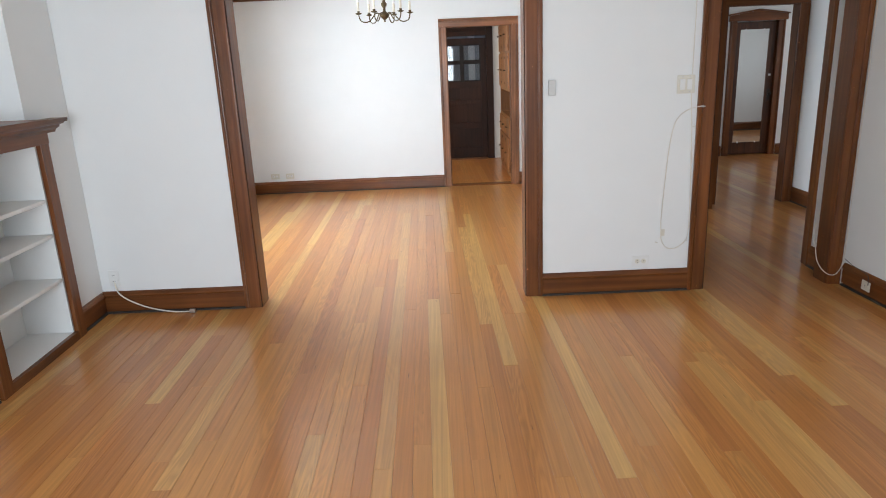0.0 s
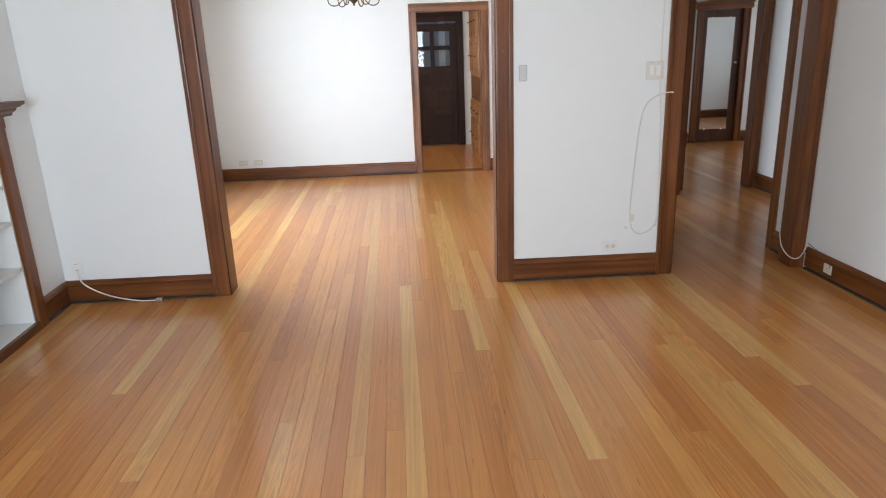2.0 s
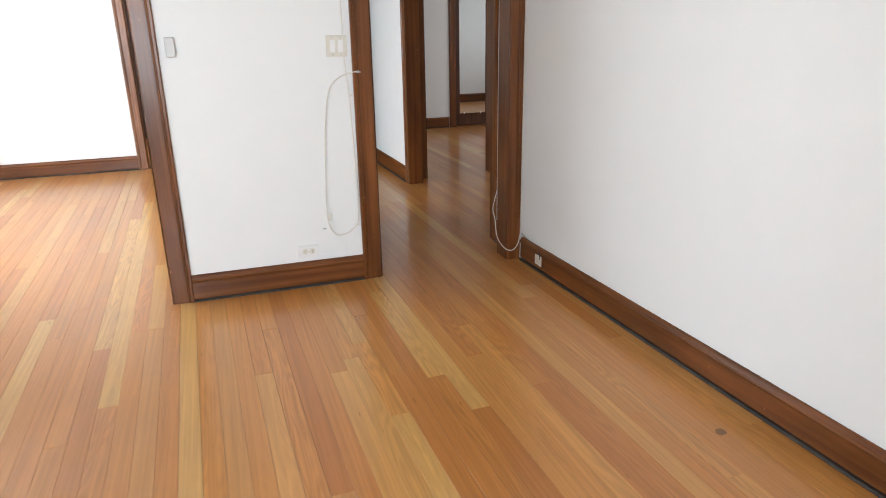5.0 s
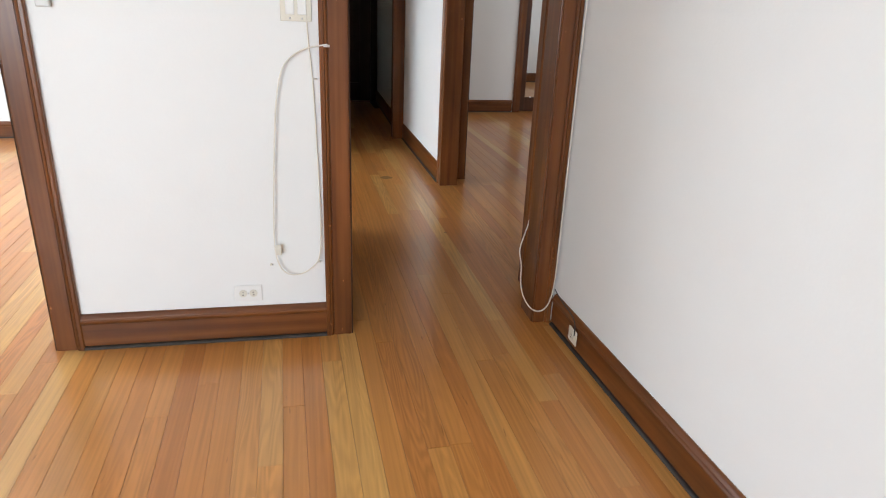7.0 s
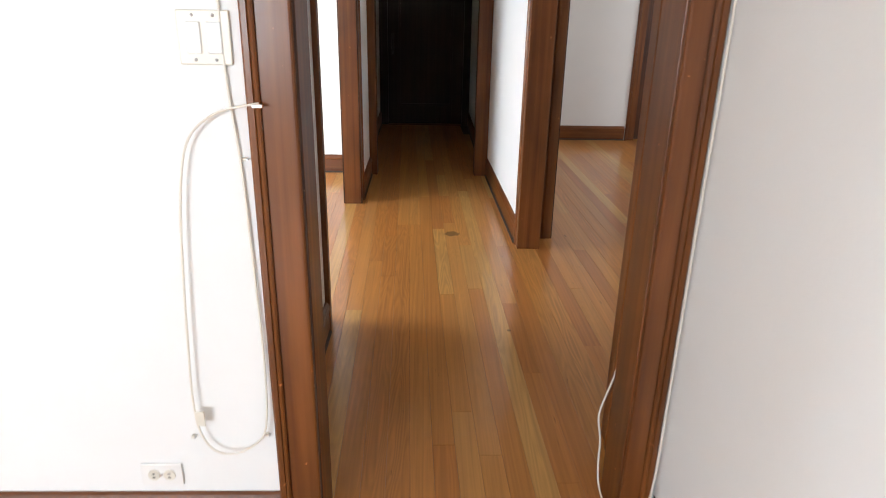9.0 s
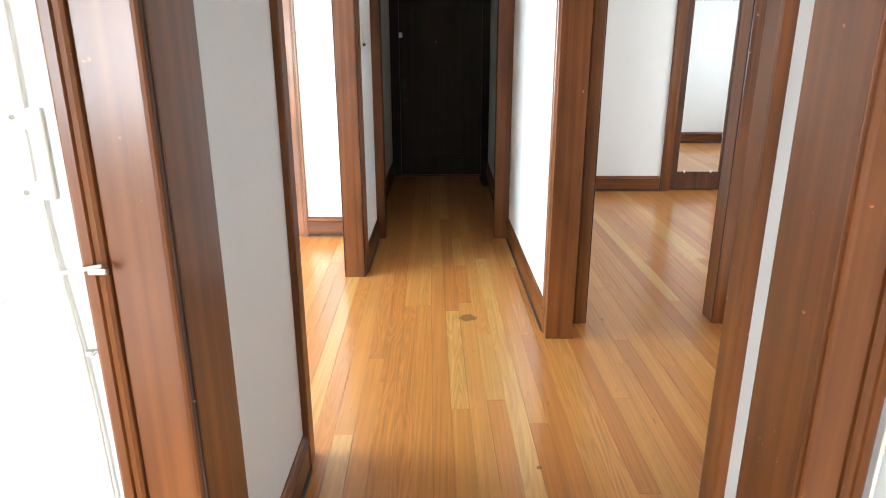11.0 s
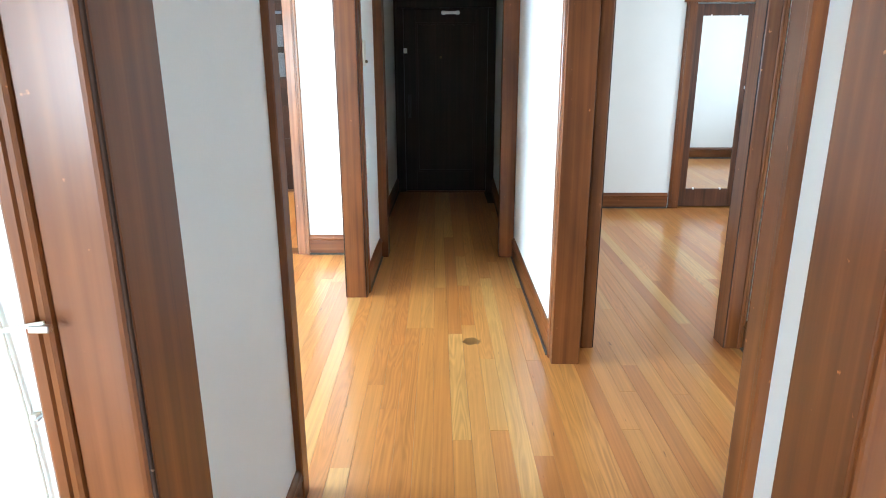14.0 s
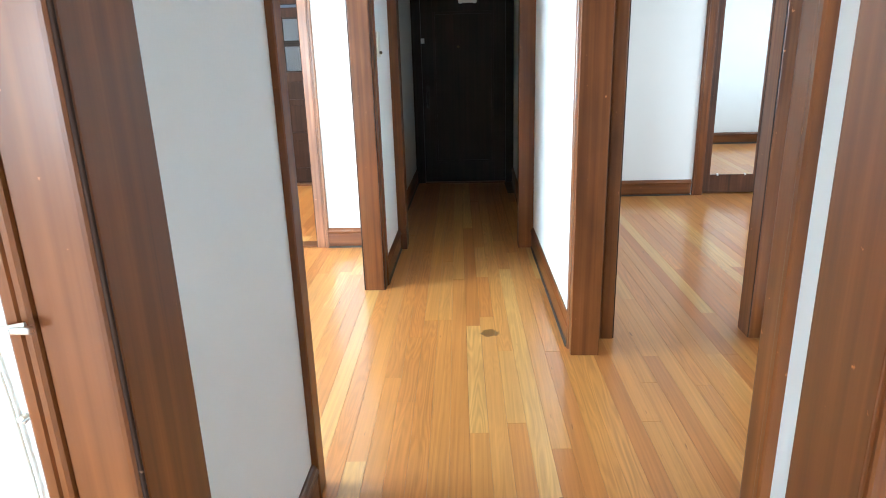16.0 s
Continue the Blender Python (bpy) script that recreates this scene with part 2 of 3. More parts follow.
def empty(name, label, category, group="", kind=""):
    return tagged(new(name), label, category, group, kind)


def add_box(bm, x0, x1, y0, y1, z0, z1, bevel=0.0):
    r = bmesh.ops.create_cube(bm, size=1.0, matrix=Matrix.LocRotScale(((x0 + x1) / 2, (y0 + y1) / 2, (z0 + z1) / 2), None, (abs(x1 - x0), abs(y1 - y0), abs(z1 - z0))))
    if bevel:
        edges = list({e for v in r["verts"] for e in v.link_edges})
        bmesh.ops.bevel(bm, geom=edges, offset=bevel, segments=2, profile=0.5, affect="EDGES")


def box(*args):
    bm = bmesh.new()
    add_box(bm, *args)
    return bm


def sweep(profile, origin, across, out, along):
    """A moulding: the profile of (across, out) pairs, drawn along a vector."""
    bm = bmesh.new()
    o, a, u, v = Vector(origin), Vector(across), Vector(out), Vector(along)
    p = [bm.verts.new(o + a * w + u * d) for w, d in profile]
    q = [bm.verts.new(o + a * w + u * d + v) for w, d in profile]
    bm.faces.new(p), bm.faces.new(q)
    for i in range(len(p)):
        j = (i + 1) % len(p)
        bm.faces.new((p[i], p[j], q[j], q[i]))
    return bm


def casing_profile(w):
    return [(0, 0), (0, 0.009), (0.003, 0.0125), (0.008, 0.0135), (w - 0.036, 0.0135), (w - 0.0355, 0.009), (w - 0.0315, 0.009), (w - 0.031, 0.016),
            (w - 0.027, 0.020), (w - 0.021, 0.0215), (w - 0.019, 0.0185), (w - 0.017, 0.0235), (w - 0.005, 0.0235), (w, 0.019), (w, 0)]


BASE = [(0.004, 0), (0.004, 0.006), (0.019, 0.006), (0.020, 0.017), (0.024, 0.018), (0.119, 0.017), (0.1195, 0.013), (0.1225, 0.013), (0.123, 0.022), (0.134, 0.025), (0.141, 0.020), (0.147, 0.019), (0.158, 0.012), (0.163, 0.006), (0.163, 0)]
SHOE = [(0, 0), (0, 0.026), (0.005, 0.026), (0.009, 0.022), (0.011, 0.016), (0.011, 0)]


def baseboard(x0, y0, x1, y1, nx, ny):
    v = Vector((x1 - x0, y1 - y0, 0))
    mat = TRIM["x" if abs(v.x) > abs(v.y) else "y"]
    ob = part("baseboard", sweep(BASE, (x0, y0, 0.001), (0, 0, 1), (nx, ny, 0), v), mat)
    part("base_shoe", sweep(SHOE, (x0, y0, 0.0015), (0, 0, 1), (nx, ny, 0), v), SHOEPAINT, ob, "thin worn dark grey strip along the floor")
    return tagged(ob, "dark varnished wooden baseboard along the white wall", "baseboard", "baseboards", "structure")


def wall(name, boxes, label="smooth white painted plaster wall"):
    bm = bmesh.new()
    for b in boxes:
        add_box(bm, *b)
    return tagged(part(name, bm, WHITE), label, "wall", "", "structure")


def doorway(name, axis, a0, a1, f0, f1, head, width=0.115, mats=TRIM, sides=(1, 1), legs0=(1, 1), legs1=(1, 1), label="", z0=0.0):
    """A cased opening in a wall: a0..a1 clear along the wall's axis, faces of the wall at f0 and f1. sides: casing on f0, on f1."""
    top = empty(name, label or "brown varnished wooden casing round a doorway", "doorway", "", "structure")

    def P(a, f, z):
        return (a, f, z) if axis == "x" else (f, a, z)

    def bx(p, q):
        return box(*[c for i in range(3) for c in sorted((p[i], q[i]))], 0.002)
    j = 0.028
    part("jamb", bx(P(a0 - j, f0 - 0.003, z0), P(a0, f1 + 0.003, head)), mats["z"], top)
    part("jamb", bx(P(a1, f0 - 0.003, z0), P(a1 + j, f1 + 0.003, head)), mats["z"], top)
    part("head_jamb", bx(P(a0 - j, f0 - 0.003, head), P(a1 + j, f1 + 0.003, head + j)), mats[axis], top)
    for a, d in ((a0, -1), (a1, 1)):
        for use, f, n, legs in ((sides[0], f0, -1, legs0), (sides[1], f1, 1, legs1)):
            if use and legs[0 if d < 0 else 1]:
                part("edge_bead", bx(P(a + d * 0.0005, f + n * 0.0035, z0), P(a + d * 0.006, f + n * 0.0095, head)), VARNISH, top, "line of dark chipped varnish")
    prof = casing_profile(width)
    for use, f, n, legs in ((sides[0], f0, -1, legs0), (sides[1], f1, 1, legs1)):
        if not use:
            continue
        out = P(0, n, 0)
        lo = a0 - (width + 0.006 if legs[0] else 0)
        hi = a1 + (width + 0.006 if legs[1] else 0)
        if legs[0]:
            part("casing", sweep(prof, P(a0 - 0.006, f, z0), P(-1, 0, 0), out, (0, 0, head + 0.005 - z0)), mats["z"], top)
        if legs[1]:
            part("casing", sweep(prof, P(a1 + 0.006, f, z0), P(1, 0, 0), out, (0, 0, head + 0.005 - z0)), mats["z"], top)
        part("head_casing", sweep(prof, P(lo, f, head + 0.006), (0, 0, 1), out, P(hi - lo, 0, 0)), mats[axis], top)
    return top


H = 2.62

# ---- large structure ----
for nm, b in (("subfloor", (-2.7, 7.4, -1.9, 11.9, -0.15, -0.024)),):
    tagged(part("floor_base", box(*b), SHADOW), "dark subfloor under the floor boards", "floor", "", "structure")
tagged(part("ceiling", box(-2.8, 7.5, -2.0, 12.0, H, H + 0.12), CEIL), "flat white painted ceiling", "ceiling", "", "structure")

# living room
wall("wall_front", [(-2.56, -1.298, 4.305, 4.46, 0, H), (-1.298, 0.648, 4.305, 4.46, 2.178, H), (0.648, 1.862, 4.305, 4.46, 0, H),
                    (1.862, 2.792, 4.305, 4.46, 2.138, H), (2.792, 4.0, 4.305, 4.46, 0, H)])
TURN = radians(2.2)


def turned(ob, x, y=4.305, angle=TURN):
    """Turns a thing about the upright line at (x, y): the side walls are not quite square to the front wall."""
    ob.matrix_world = Matrix.Translation((x, y, 0)) @ Matrix.Rotation(angle, 4, "Z") @ Matrix.Translation((-x, -y, 0)) @ ob.matrix_world
    return ob


turned(wall("wall_left", [(-2.54, -2.40, -2.0, -0.4, 0, H), (-2.54, -2.40, -0.4, 1.0, 0, 0.8), (-2.54, -2.40, -0.4, 1.0, 2.2, H), (-2.54, -2.40, 1.0, 2.2, 0, H), (-2.54, -2.40, 2.2, 3.09, 0, 1.4),
                          (-2.76, -2.62, 2.1, 3.8, 1.405, H), (-2.62, -2.54, 2.1, 2.2, 1.405, H), (-2.72, -2.40, 3.80, 4.30, 1.41, H), (-2.54, -2.40, 3.86, 4.30, 0, 1.41), (-2.75, -2.72, 3.05, 3.9, 0, 1.4)]), -2.40)
turned(wall("wall_right", [(2.868, 3.0, -2.0, 4.30, 0, H)]), 2.868)
wall("wall_back", [(-2.54, -1.8, -1.75, -1.6, 0, H), (0.6, 3.2, -1.75, -1.6, 0, H), (-1.8, 0.6, -1.75, -1.6, 0, 0.75), (-1.8, 0.6, -1.75, -1.6, 2.25, H)])
# dining room
wall("wall_dining_left", [(-2.66, -2.52, 4.46, 4.9, 0, H), (-2.66, -2.52, 7.1, 8.86, 0, H), (-2.66, -2.52, 4.9, 7.1, 0, 0.7), (-2.66, -2.52, 4.9, 7.1, 2.2, H)])
wall("wall_dining_far", [(-2.52, 0.152, 8.73, 8.86, 0, H), (0.152, 1.018, 8.73, 8.86, 2.088, H), (1.018, 1.555, 8.73, 8.86, 0, H)])
# hall
wall("wall_hall_left", [(1.555, 1.71, 4.46, 5.682, 0, H), (1.555, 1.675, 5.682, 7.758, 2.138, H), (1.555, 1.675, 7.758, 8.66, 0, H)])
wall("wall_entry_left", [(1.50, 1.60, 8.86, 11.4, 0, H), (1.555, 1.65, 8.66, 8.86, 0, H)])
wall("wall_hall_right", [(2.868, 2.995, 4.46, 4.787, 0, H), (2.868, 2.995, 4.787, 6.4, 2.138, H), (2.80, 2.92, 6.4, 6.783, 2.138, H)])
bm = bmesh.new()
lo = [bm.verts.new(p) for p in ((2.80, 6.783, 0), (2.92, 6.783, 0), (2.92, 8.66, 0), (2.752, 8.66, 0))]
hi = [bm.verts.new((*v.co.xy, H)) for v in lo]
bm.faces.new(lo), bm.faces.new(hi)
for i in range(4):
    bm.faces.new((lo[i], lo[(i + 1) % 4], hi[(i + 1) % 4], hi[i]))
tagged(part("wall_hall_right_far", bm, WHITE), "smooth white painted plaster wall", "wall", "", "structure")
wall("wall_entry_right", [(2.735, 2.92, 8.66, 11.4, 0, H)])
wall("wall_entry_end", [(1.50, 2.92, 11.33, 11.45, 0, H), (1.60, 2.735, 11.30, 11.33, 2.15, H)])
# alcove and bedroom
wall("wall_alcove_right", [(3.885, 4.0, 4.46, 6.97, 0, H)])
wall("wall_bedroom_near", [(2.92, 3.022, 6.97, 7.09, 0, H), (3.022, 3.798, 6.97, 7.09, 2.088, H), (3.798, 7.2, 6.97, 7.09, 0, H)])
wall("wall_bedroom_right", [(7.2, 7.34, 6.97, 7.9, 0, H), (7.2, 7.34, 9.5, 10.55, 0, H), (7.2, 7.34, 7.9, 9.5, 0, 0.75), (7.2, 7.34, 7.9, 9.5, 2.25, H)])
wall("wall_bedroom_far", [(2.92, 4.602, 10.40, 10.55, 0, H), (5.288, 7.2, 10.40, 10.55, 0, H), (4.602, 5.288, 10.40, 10.55, 2.068, H), (4.602, 5.288, 10.56, 10.6, 0, 2.1)])
# kitchen
wall("wall_kitchen_left", [(-1.66, -1.52, 8.86, 9.4, 0, H), (-1.66, -1.52, 10.6, 11.5, 0, H), (-1.66, -1.52, 9.4, 10.6, 0, 1.05), (-1.66, -1.52, 9.4, 10.6, 2.15, H)])
wall("wall_kitchen_far", [(-1.52, 0.012, 11.28, 11.42, 0, H), (0.012, 0.898, 11.28, 11.42, 2.26, H), (0.898, 1.50, 11.28, 11.42, 0, H)])

# cased openings
doorway("doorway_dining", "x", -1.27, 0.62, 4.305, 4.46, 2.15, label="wide dark varnished wooden casing between living and dining room")
doorway("doorway_hall", "x", 1.89, 2.764, 4.305, 4.46, 2.11, legs0=(1, 0), sides=(1, 0), label="dark varnished wooden casing of the hall opening")
tagged(part("trim", sweep(casing_profile(0.088), (2.770, 4.305, 0), (1, 0, 0), (0, -1, 0), (0, 0, 2.25)), TRIM["z"]), "narrow brown wooden casing beside the white wall", "trim", "", "structure")
tagged(part("trim", box(1.688, 1.722, 5.683, 5.7095, 0, 2.11), TRIM["z"]), "brown wooden edge of the hall casing", "trim", "", "structure")
doorway("doorway_hall_dining", "y", 5.71, 7.73, 1.555, 1.675, 2.11, legs1=(0, 1), label="brown varnished wooden casing between hall and dining room")
tagged(part("trim", sweep(casing_profile(0.115), (1.71, 5.704, 0), (0, -1, 0), (1, 0, 0), (0, 0, 2.11)), TRIM["z"]), "brown varnished wooden casing on the hall wall", "trim", "", "structure")
al = empty("doorway_alcove", "brown varnished wooden casing of the alcove opening", "doorway", "", "structure")
part("jamb", box(2.858, 3.005, 4.788, 4.815, 0, 2.11, 0.002), TRIM["z"], al)
part("casing", sweep(casing_profile(0.10), (2.868, 4.809, 0), (0, -1, 0), (-1, 0, 0), (0, 0, 2.21)), TRIM["z"], al)
part("jamb", box(2.788, 2.932, 6.755, 6.783, 0, 2.11, 0.002), TRIM["z"], al)
part("casing", sweep(casing_profile(0.10), (2.80, 6.761, 0), (0, 1, 0), (-1, 0, 0), (0, 0, 2.21)), TRIM["z"], al)
part("casing", sweep(casing_profile(0.10), (2.92, 6.761, 0), (0, 1, 0), (1, 0, 0), (0, 0, 2.11)), TRIM["z"], al)
part("head_jamb", box(2.79, 3.03, 4.815, 6.755, 2.11, 2.137, 0.002), TRIM["y"], al)
doorway("doorway_bedroom", "x", 3.05, 3.77, 6.97, 7.09, 2.06, width=0.10, label="dark glossy wooden bedroom door casing")
doorway("doorway_kitchen", "x", 0.18, 0.99, 8.73, 8.86, 2.06, width=0.10, mats=OAK, label="lighter brown wooden casing of the kitchen doorway")
hp = empty("doorway_entry", "brown wooden posts and head of a cased opening in the hall", "doorway", "", "structure")
part("jamb", box(1.652, 1.742, 8.645, 8.80, 0, 2.15, 0.003), TRIM["z"], hp)
part("jamb", box(2.632, 2.748, 8.645, 8.80, 0, 2.15, 0.003), TRIM["z"], hp)
part("head_jamb", box(1.652, 2.748, 8.645, 8.80, 2.151, 2.25, 0.003), TRIM["x"], hp)

# baseboards
for args in ((-2.40, 4.305, -1.388, 4.305, 0, -1), (0.738, 4.305, 1.770, 4.305, 0, -1), (-2.2, -1.6, 3.05, -1.6, 0, 1),
             (-2.52, 8.73, 0.078, 8.73, 0, -1), (1.092, 8.73, 1.555, 8.73, 0, -1), (-2.52, 4.46, -2.52, 8.70, 1, 0), (1.555, 7.85, 1.555, 8.69, -1, 0), (1.555, 4.46, 1.555, 5.59, -1, 0),
             (1.71, 4.50, 1.71, 5.592, 1, 0), (2.868, 4.466, 2.868, 4.707, -1, 0), (1.675, 7.848, 1.675, 8.644, 1, 0), (2.797, 6.858, 2.753, 8.644, -1, 0), (1.60, 8.81, 1.60, 11.28, 1, 0), (2.735, 8.81, 2.735, 11.28, -1, 0),
             (3.885, 4.47, 3.885, 6.96, -1, 0), (2.92, 10.40, 4.512, 10.40, 0, -1), (5.378, 10.40, 7.2, 10.40, 0, -1), (3.88, 7.09, 7.2, 7.09, 0, 1), (2.92, 7.13, 2.92, 10.37, 1, 0),
             (7.2, 7.12, 7.2, 10.37, -1, 0), (-1.52, 11.28, 0.03, 11.28, 0, -1)):
    baseboard(*args)
turned(baseboard(2.868, 4.262, 2.868, -1.7, -1, 0), 2.868)
turned(baseboard(-2.40, 4.27, -2.40, 3.945, 1, 0), -2.40)
turned(baseboard(-2.40, 3.0, -2.40, -1.7, 1, 0), -2.40)
tagged(part("picture_rail", sweep([(0, 0), (0, 0.03), (0.02, 0.035), (0.05, 0.02), (0.06, 0)], (-2.52, 8.73, 2.475), (0, 0, 1), (0, -1, 0), (4.07, 0, 0)), TRIM["x"]),
       "dark wooden picture rail high on the dining room wall", "trim", "", "structure")


# ---- windows out of view that let the daylight in ----
def window(name, axis, a0, a1, f, z0, z1):
    top = empty(name, "white framed window letting in daylight", "window", "", "structure")
    a = (a0 + a1) / 2

    def bx(p0, p1, q0, q1):
        return box(p0, p1, f - 0.03, f + 0.03, q0, q1, 0.003) if axis == "x" else box(f - 0.03, f + 0.03, p0, p1, q0, q1, 0.003)
    for p0, p1, q0, q1 in ((a0, a0 + 0.05, z0, z1), (a1 - 0.05, a1, z0, z1), (a0 + 0.05, a1 - 0.05, z0, z0 + 0.05), (a0 + 0.05, a1 - 0.05, z1 - 0.05, z1), (a - 0.025, a + 0.025, z0 + 0.05, z1 - 0.05)):
        part("window_frame", bx(p0, p1, q0, q1), SHELF, top)


window("window_1", "x", -1.8, 0.6, -1.64, 0.75, 2.25)
window("window_2", "y", -0.4, 1.0, -2.44, 0.8, 2.2)
window("window_3", "y", 4.9, 7.1, -2.55, 0.7, 2.2)
window("window_4", "y", 7.9, 9.5, 7.23, 0.75, 2.25)
window("window_5", "y", 9.4, 10.6, -1.55, 1.05, 2.15)


# ---- living room: built-in bookcase ----
def bookcase():
    t = empty("bookcase", "built-in bookcase with white shelves in a brown wooden frame", "bookcase")
    x = -2.365
    part("stile", box(x - 0.03, x, 3.84, 3.935, 0, 1.26, 0.003), TRIM["z"], t)
    part("stile", box(x - 0.03, x, 3.02, 3.11, 0, 1.26, 0.003), TRIM["z"], t)
    part("rail", box(x - 0.03, x, 3.11, 3.84, 0, 0.055, 0.003), TRIM["y"], t)
    part("rail", box(x - 0.03, x + 0.006, 3.02, 3.935, 1.26, 1.33, 0.003), TRIM["y"], t)
    part("cornice", sweep([(0, 0), (0, 0.015), (0.015, 0.02), (0.03, 0.045), (0.045, 0.05), (0.05, 0.075), (0.062, 0.085), (0.062, 0.1), (0.085, 0.105), (0.085, 0)], (x, 2.95, 1.325), (0, 0, 1), (1, 0, 0), (0, 1.06, 0)), TRIM["y"], t)
    part("back_panel", box(-2.715, -2.70, 3.09, 3.86, 0.0, 1.3), SHELF, t)
    part("side_panel", box(-2.70, -2.401, 3.84, 3.858, 0.0, 1.278), SHELF, t)
    part("side_panel", box(-2.70, -2.401, 3.092, 3.11, 0.0, 1.278), SHELF, t)
    part("top_panel", box(-2.70, -2.401, 3.11, 3.84, 1.262, 1.278), SHELF, t)
    part("top_board", box(-2.618, -2.26, 2.95, 3.798, 1.41, 1.414), TRIM["y"], t)
    for z in (0.05, 0.42, 0.71, 0.93):
        part("shelf", box(-2.698, -2.402, 3.112, 3.838, z - 0.024, z, 0.003), SHELF, t)


bookcase()
turned(bpy.data.objects["bookcase"], -2.40)


# ---- plates, switches, cables ----
def screw(top, place, n):
    bm = bmesh.new()
    bmesh.ops.create_uvsphere(bm, u_segments=8, v_segments=5, radius=0.004, matrix=Matrix.Translation(place))
    part("screw", bm, STEEL, top)


def cover_plate(name, label, x, y, z, w, h, mat, normal="y"):
    """A wall plate facing -y, about its own origin; normal 'x' turns it to face -x."""
    t = empty(name, label, "outlet" if "outlet" in name else "switch", "")
    part("plate", box(-w / 2, w / 2, -0.007, 0, -h / 2, h / 2, 0.003), mat, t)
    t.matrix_world = pose(x, y, z, 0, 0, {"y": 0, "-x": -90, "x": 90}[normal])
    return t


def socket_face(t, cx, cz, mat, sideways=True):
    bm = bmesh.new()
    bmesh.ops.create_cone(bm, segments=20, radius1=0.0175, radius2=0.0165, depth=0.005, cap_ends=True, matrix=Matrix.Translation((cx, -0.008, cz)) @ Matrix.Rotation(radians(90), 4, "X"))
    f = part("socket", bm, mat, t)
    for d in (-0.006, 0.006):
        a = (cx - 0.004, cx + 0.004, -0.0125, -0.009, cz + d - 0.001, cz + d + 0.001) if sideways else (cx + d - 0.001, cx + d + 0.001, -0.0125, -0.009, cz - 0.004, cz + 0.004)
        part("slot", box(*a), SLOT, f)


o = cover_plate("outlet", "white duplex outlet plate low on the white wall", 1.432, 4.304, 0.228, 0.118, 0.075, WPLATE)
for cx in (-0.022, 0.022):
    socket_face(o, cx, 0, PLATE)
screw(o, (0, -0.008, 0), None)
s = cover_plate("light_switch", "white plate with two rocker light switches", 1.685, 4.304, 1.432, 0.118, 0.118, PLATE)
for cx in (-0.023, 0.023):
    rocker = part("rocker", box(cx - 0.0165, cx + 0.0165, -0.012, -0.006, -0.034, 0.034, 0.003), WPLATE, s)
    part("rim", box(cx - 0.0175, cx + 0.0175, -0.0078, -0.006, -0.035, 0.035), PLATE, s)
    for cz in (-0.048, 0.048):
        screw(s, (cx, -0.008, cz), None)
th = empty("thermostat", "small pale grey plastic thermostat on the white wall", "thermostat")
part("cover", box(0.778, 0.828, 4.278, 4.298, 1.395, 1.497, 0.006), plain("grey_plastic", (0.58, 0.58, 0.56), 0.4), th)
part("plate", box(0.782, 0.824, 4.297, 4.304, 1.40, 1.492), SLOT, th)
o = cover_plate("outlet", "ivory outlet set in the brown baseboard", 2.850, 3.985, 0.088, 0.085, 0.066, PLATE, "-x")
socket_face(o, 0, 0, PLATE)
o = cover_plate("outlet", "white outlet plate above the baseboard of the long wall", 2.972, 1.49, 0.31, 0.075, 0.118, WPLATE, "-x")
for cz in (-0.022, 0.022):
    socket_face(o, 0, cz, WPLATE, False)
o = cover_plate("outlet", "white outlet plate with a cable plugged in above the baseboard", -2.30, 4.304, 0.262, 0.075, 0.118, WPLATE)
for cz in (-0.022, 0.022):
    socket_face(o, 0, cz, WPLATE, False)
for x, w in ((-2.22, 0.115), (-2.02, 0.115)):
    o = cover_plate("outlet", "pale outlet plate low on the dining room wall", x, 8.729, 0.235, w, 0.072, PLATE)
    for cx in (-0.022, 0.022):
        socket_face(o, cx, 0, WPLATE)


def cable(name, label, pts, r=0.003, mat=CABLE, parent=None, category="cable"):
    cu = bpy.data.curves.new(name, "CURVE")
    cu.dimensions, cu.bevel_depth, cu.bevel_resolution, cu.resolution_u = "3D", r, 3, 8
    sp = cu.splines.new("NURBS")
    sp.points.add(len(pts) - 1)
    for p, c in zip(sp.points, pts):
        p.co = (*c, 1)
    sp.use_endpoint_u, sp.order_u = True, 3
    me = bpy.data.meshes.new_from_object(new(name + "_path", cu))
    bpy.data.objects.remove(bpy.data.objects[name + "_path"])
    me.materials.append(mat)
    ob = new(name, me)
    if parent:
        ob.parent = parent
    else:
        tagged(ob, label, category)
    return ob


cable("cable", "white coaxial cable looped against the white wall", [(1.801, 4.273, 1.292), (1.739, 4.263, 1.284), (1.683, 4.278, 1.262), (1.633, 4.278, 1.22), (1.608, 4.278, 1.157), (1.589, 4.278, 1.035), (1.576, 4.278, 0.867), (1.564, 4.278, 0.668), (1.555, 4.278, 0.484), (1.564, 4.278, 0.38), (1.599, 4.278, 0.32), (1.661, 4.278, 0.313), (1.719, 4.278, 0.35), (1.752, 4.278, 0.396), (1.757, 4.292, 0.6), (1.748, 4.296, 0.9), (1.742, 4.298, 1.15), (1.725, 4.298, 1.32), (1.722, 4.299, 1.5), (1.725, 4.299, 2.3)])
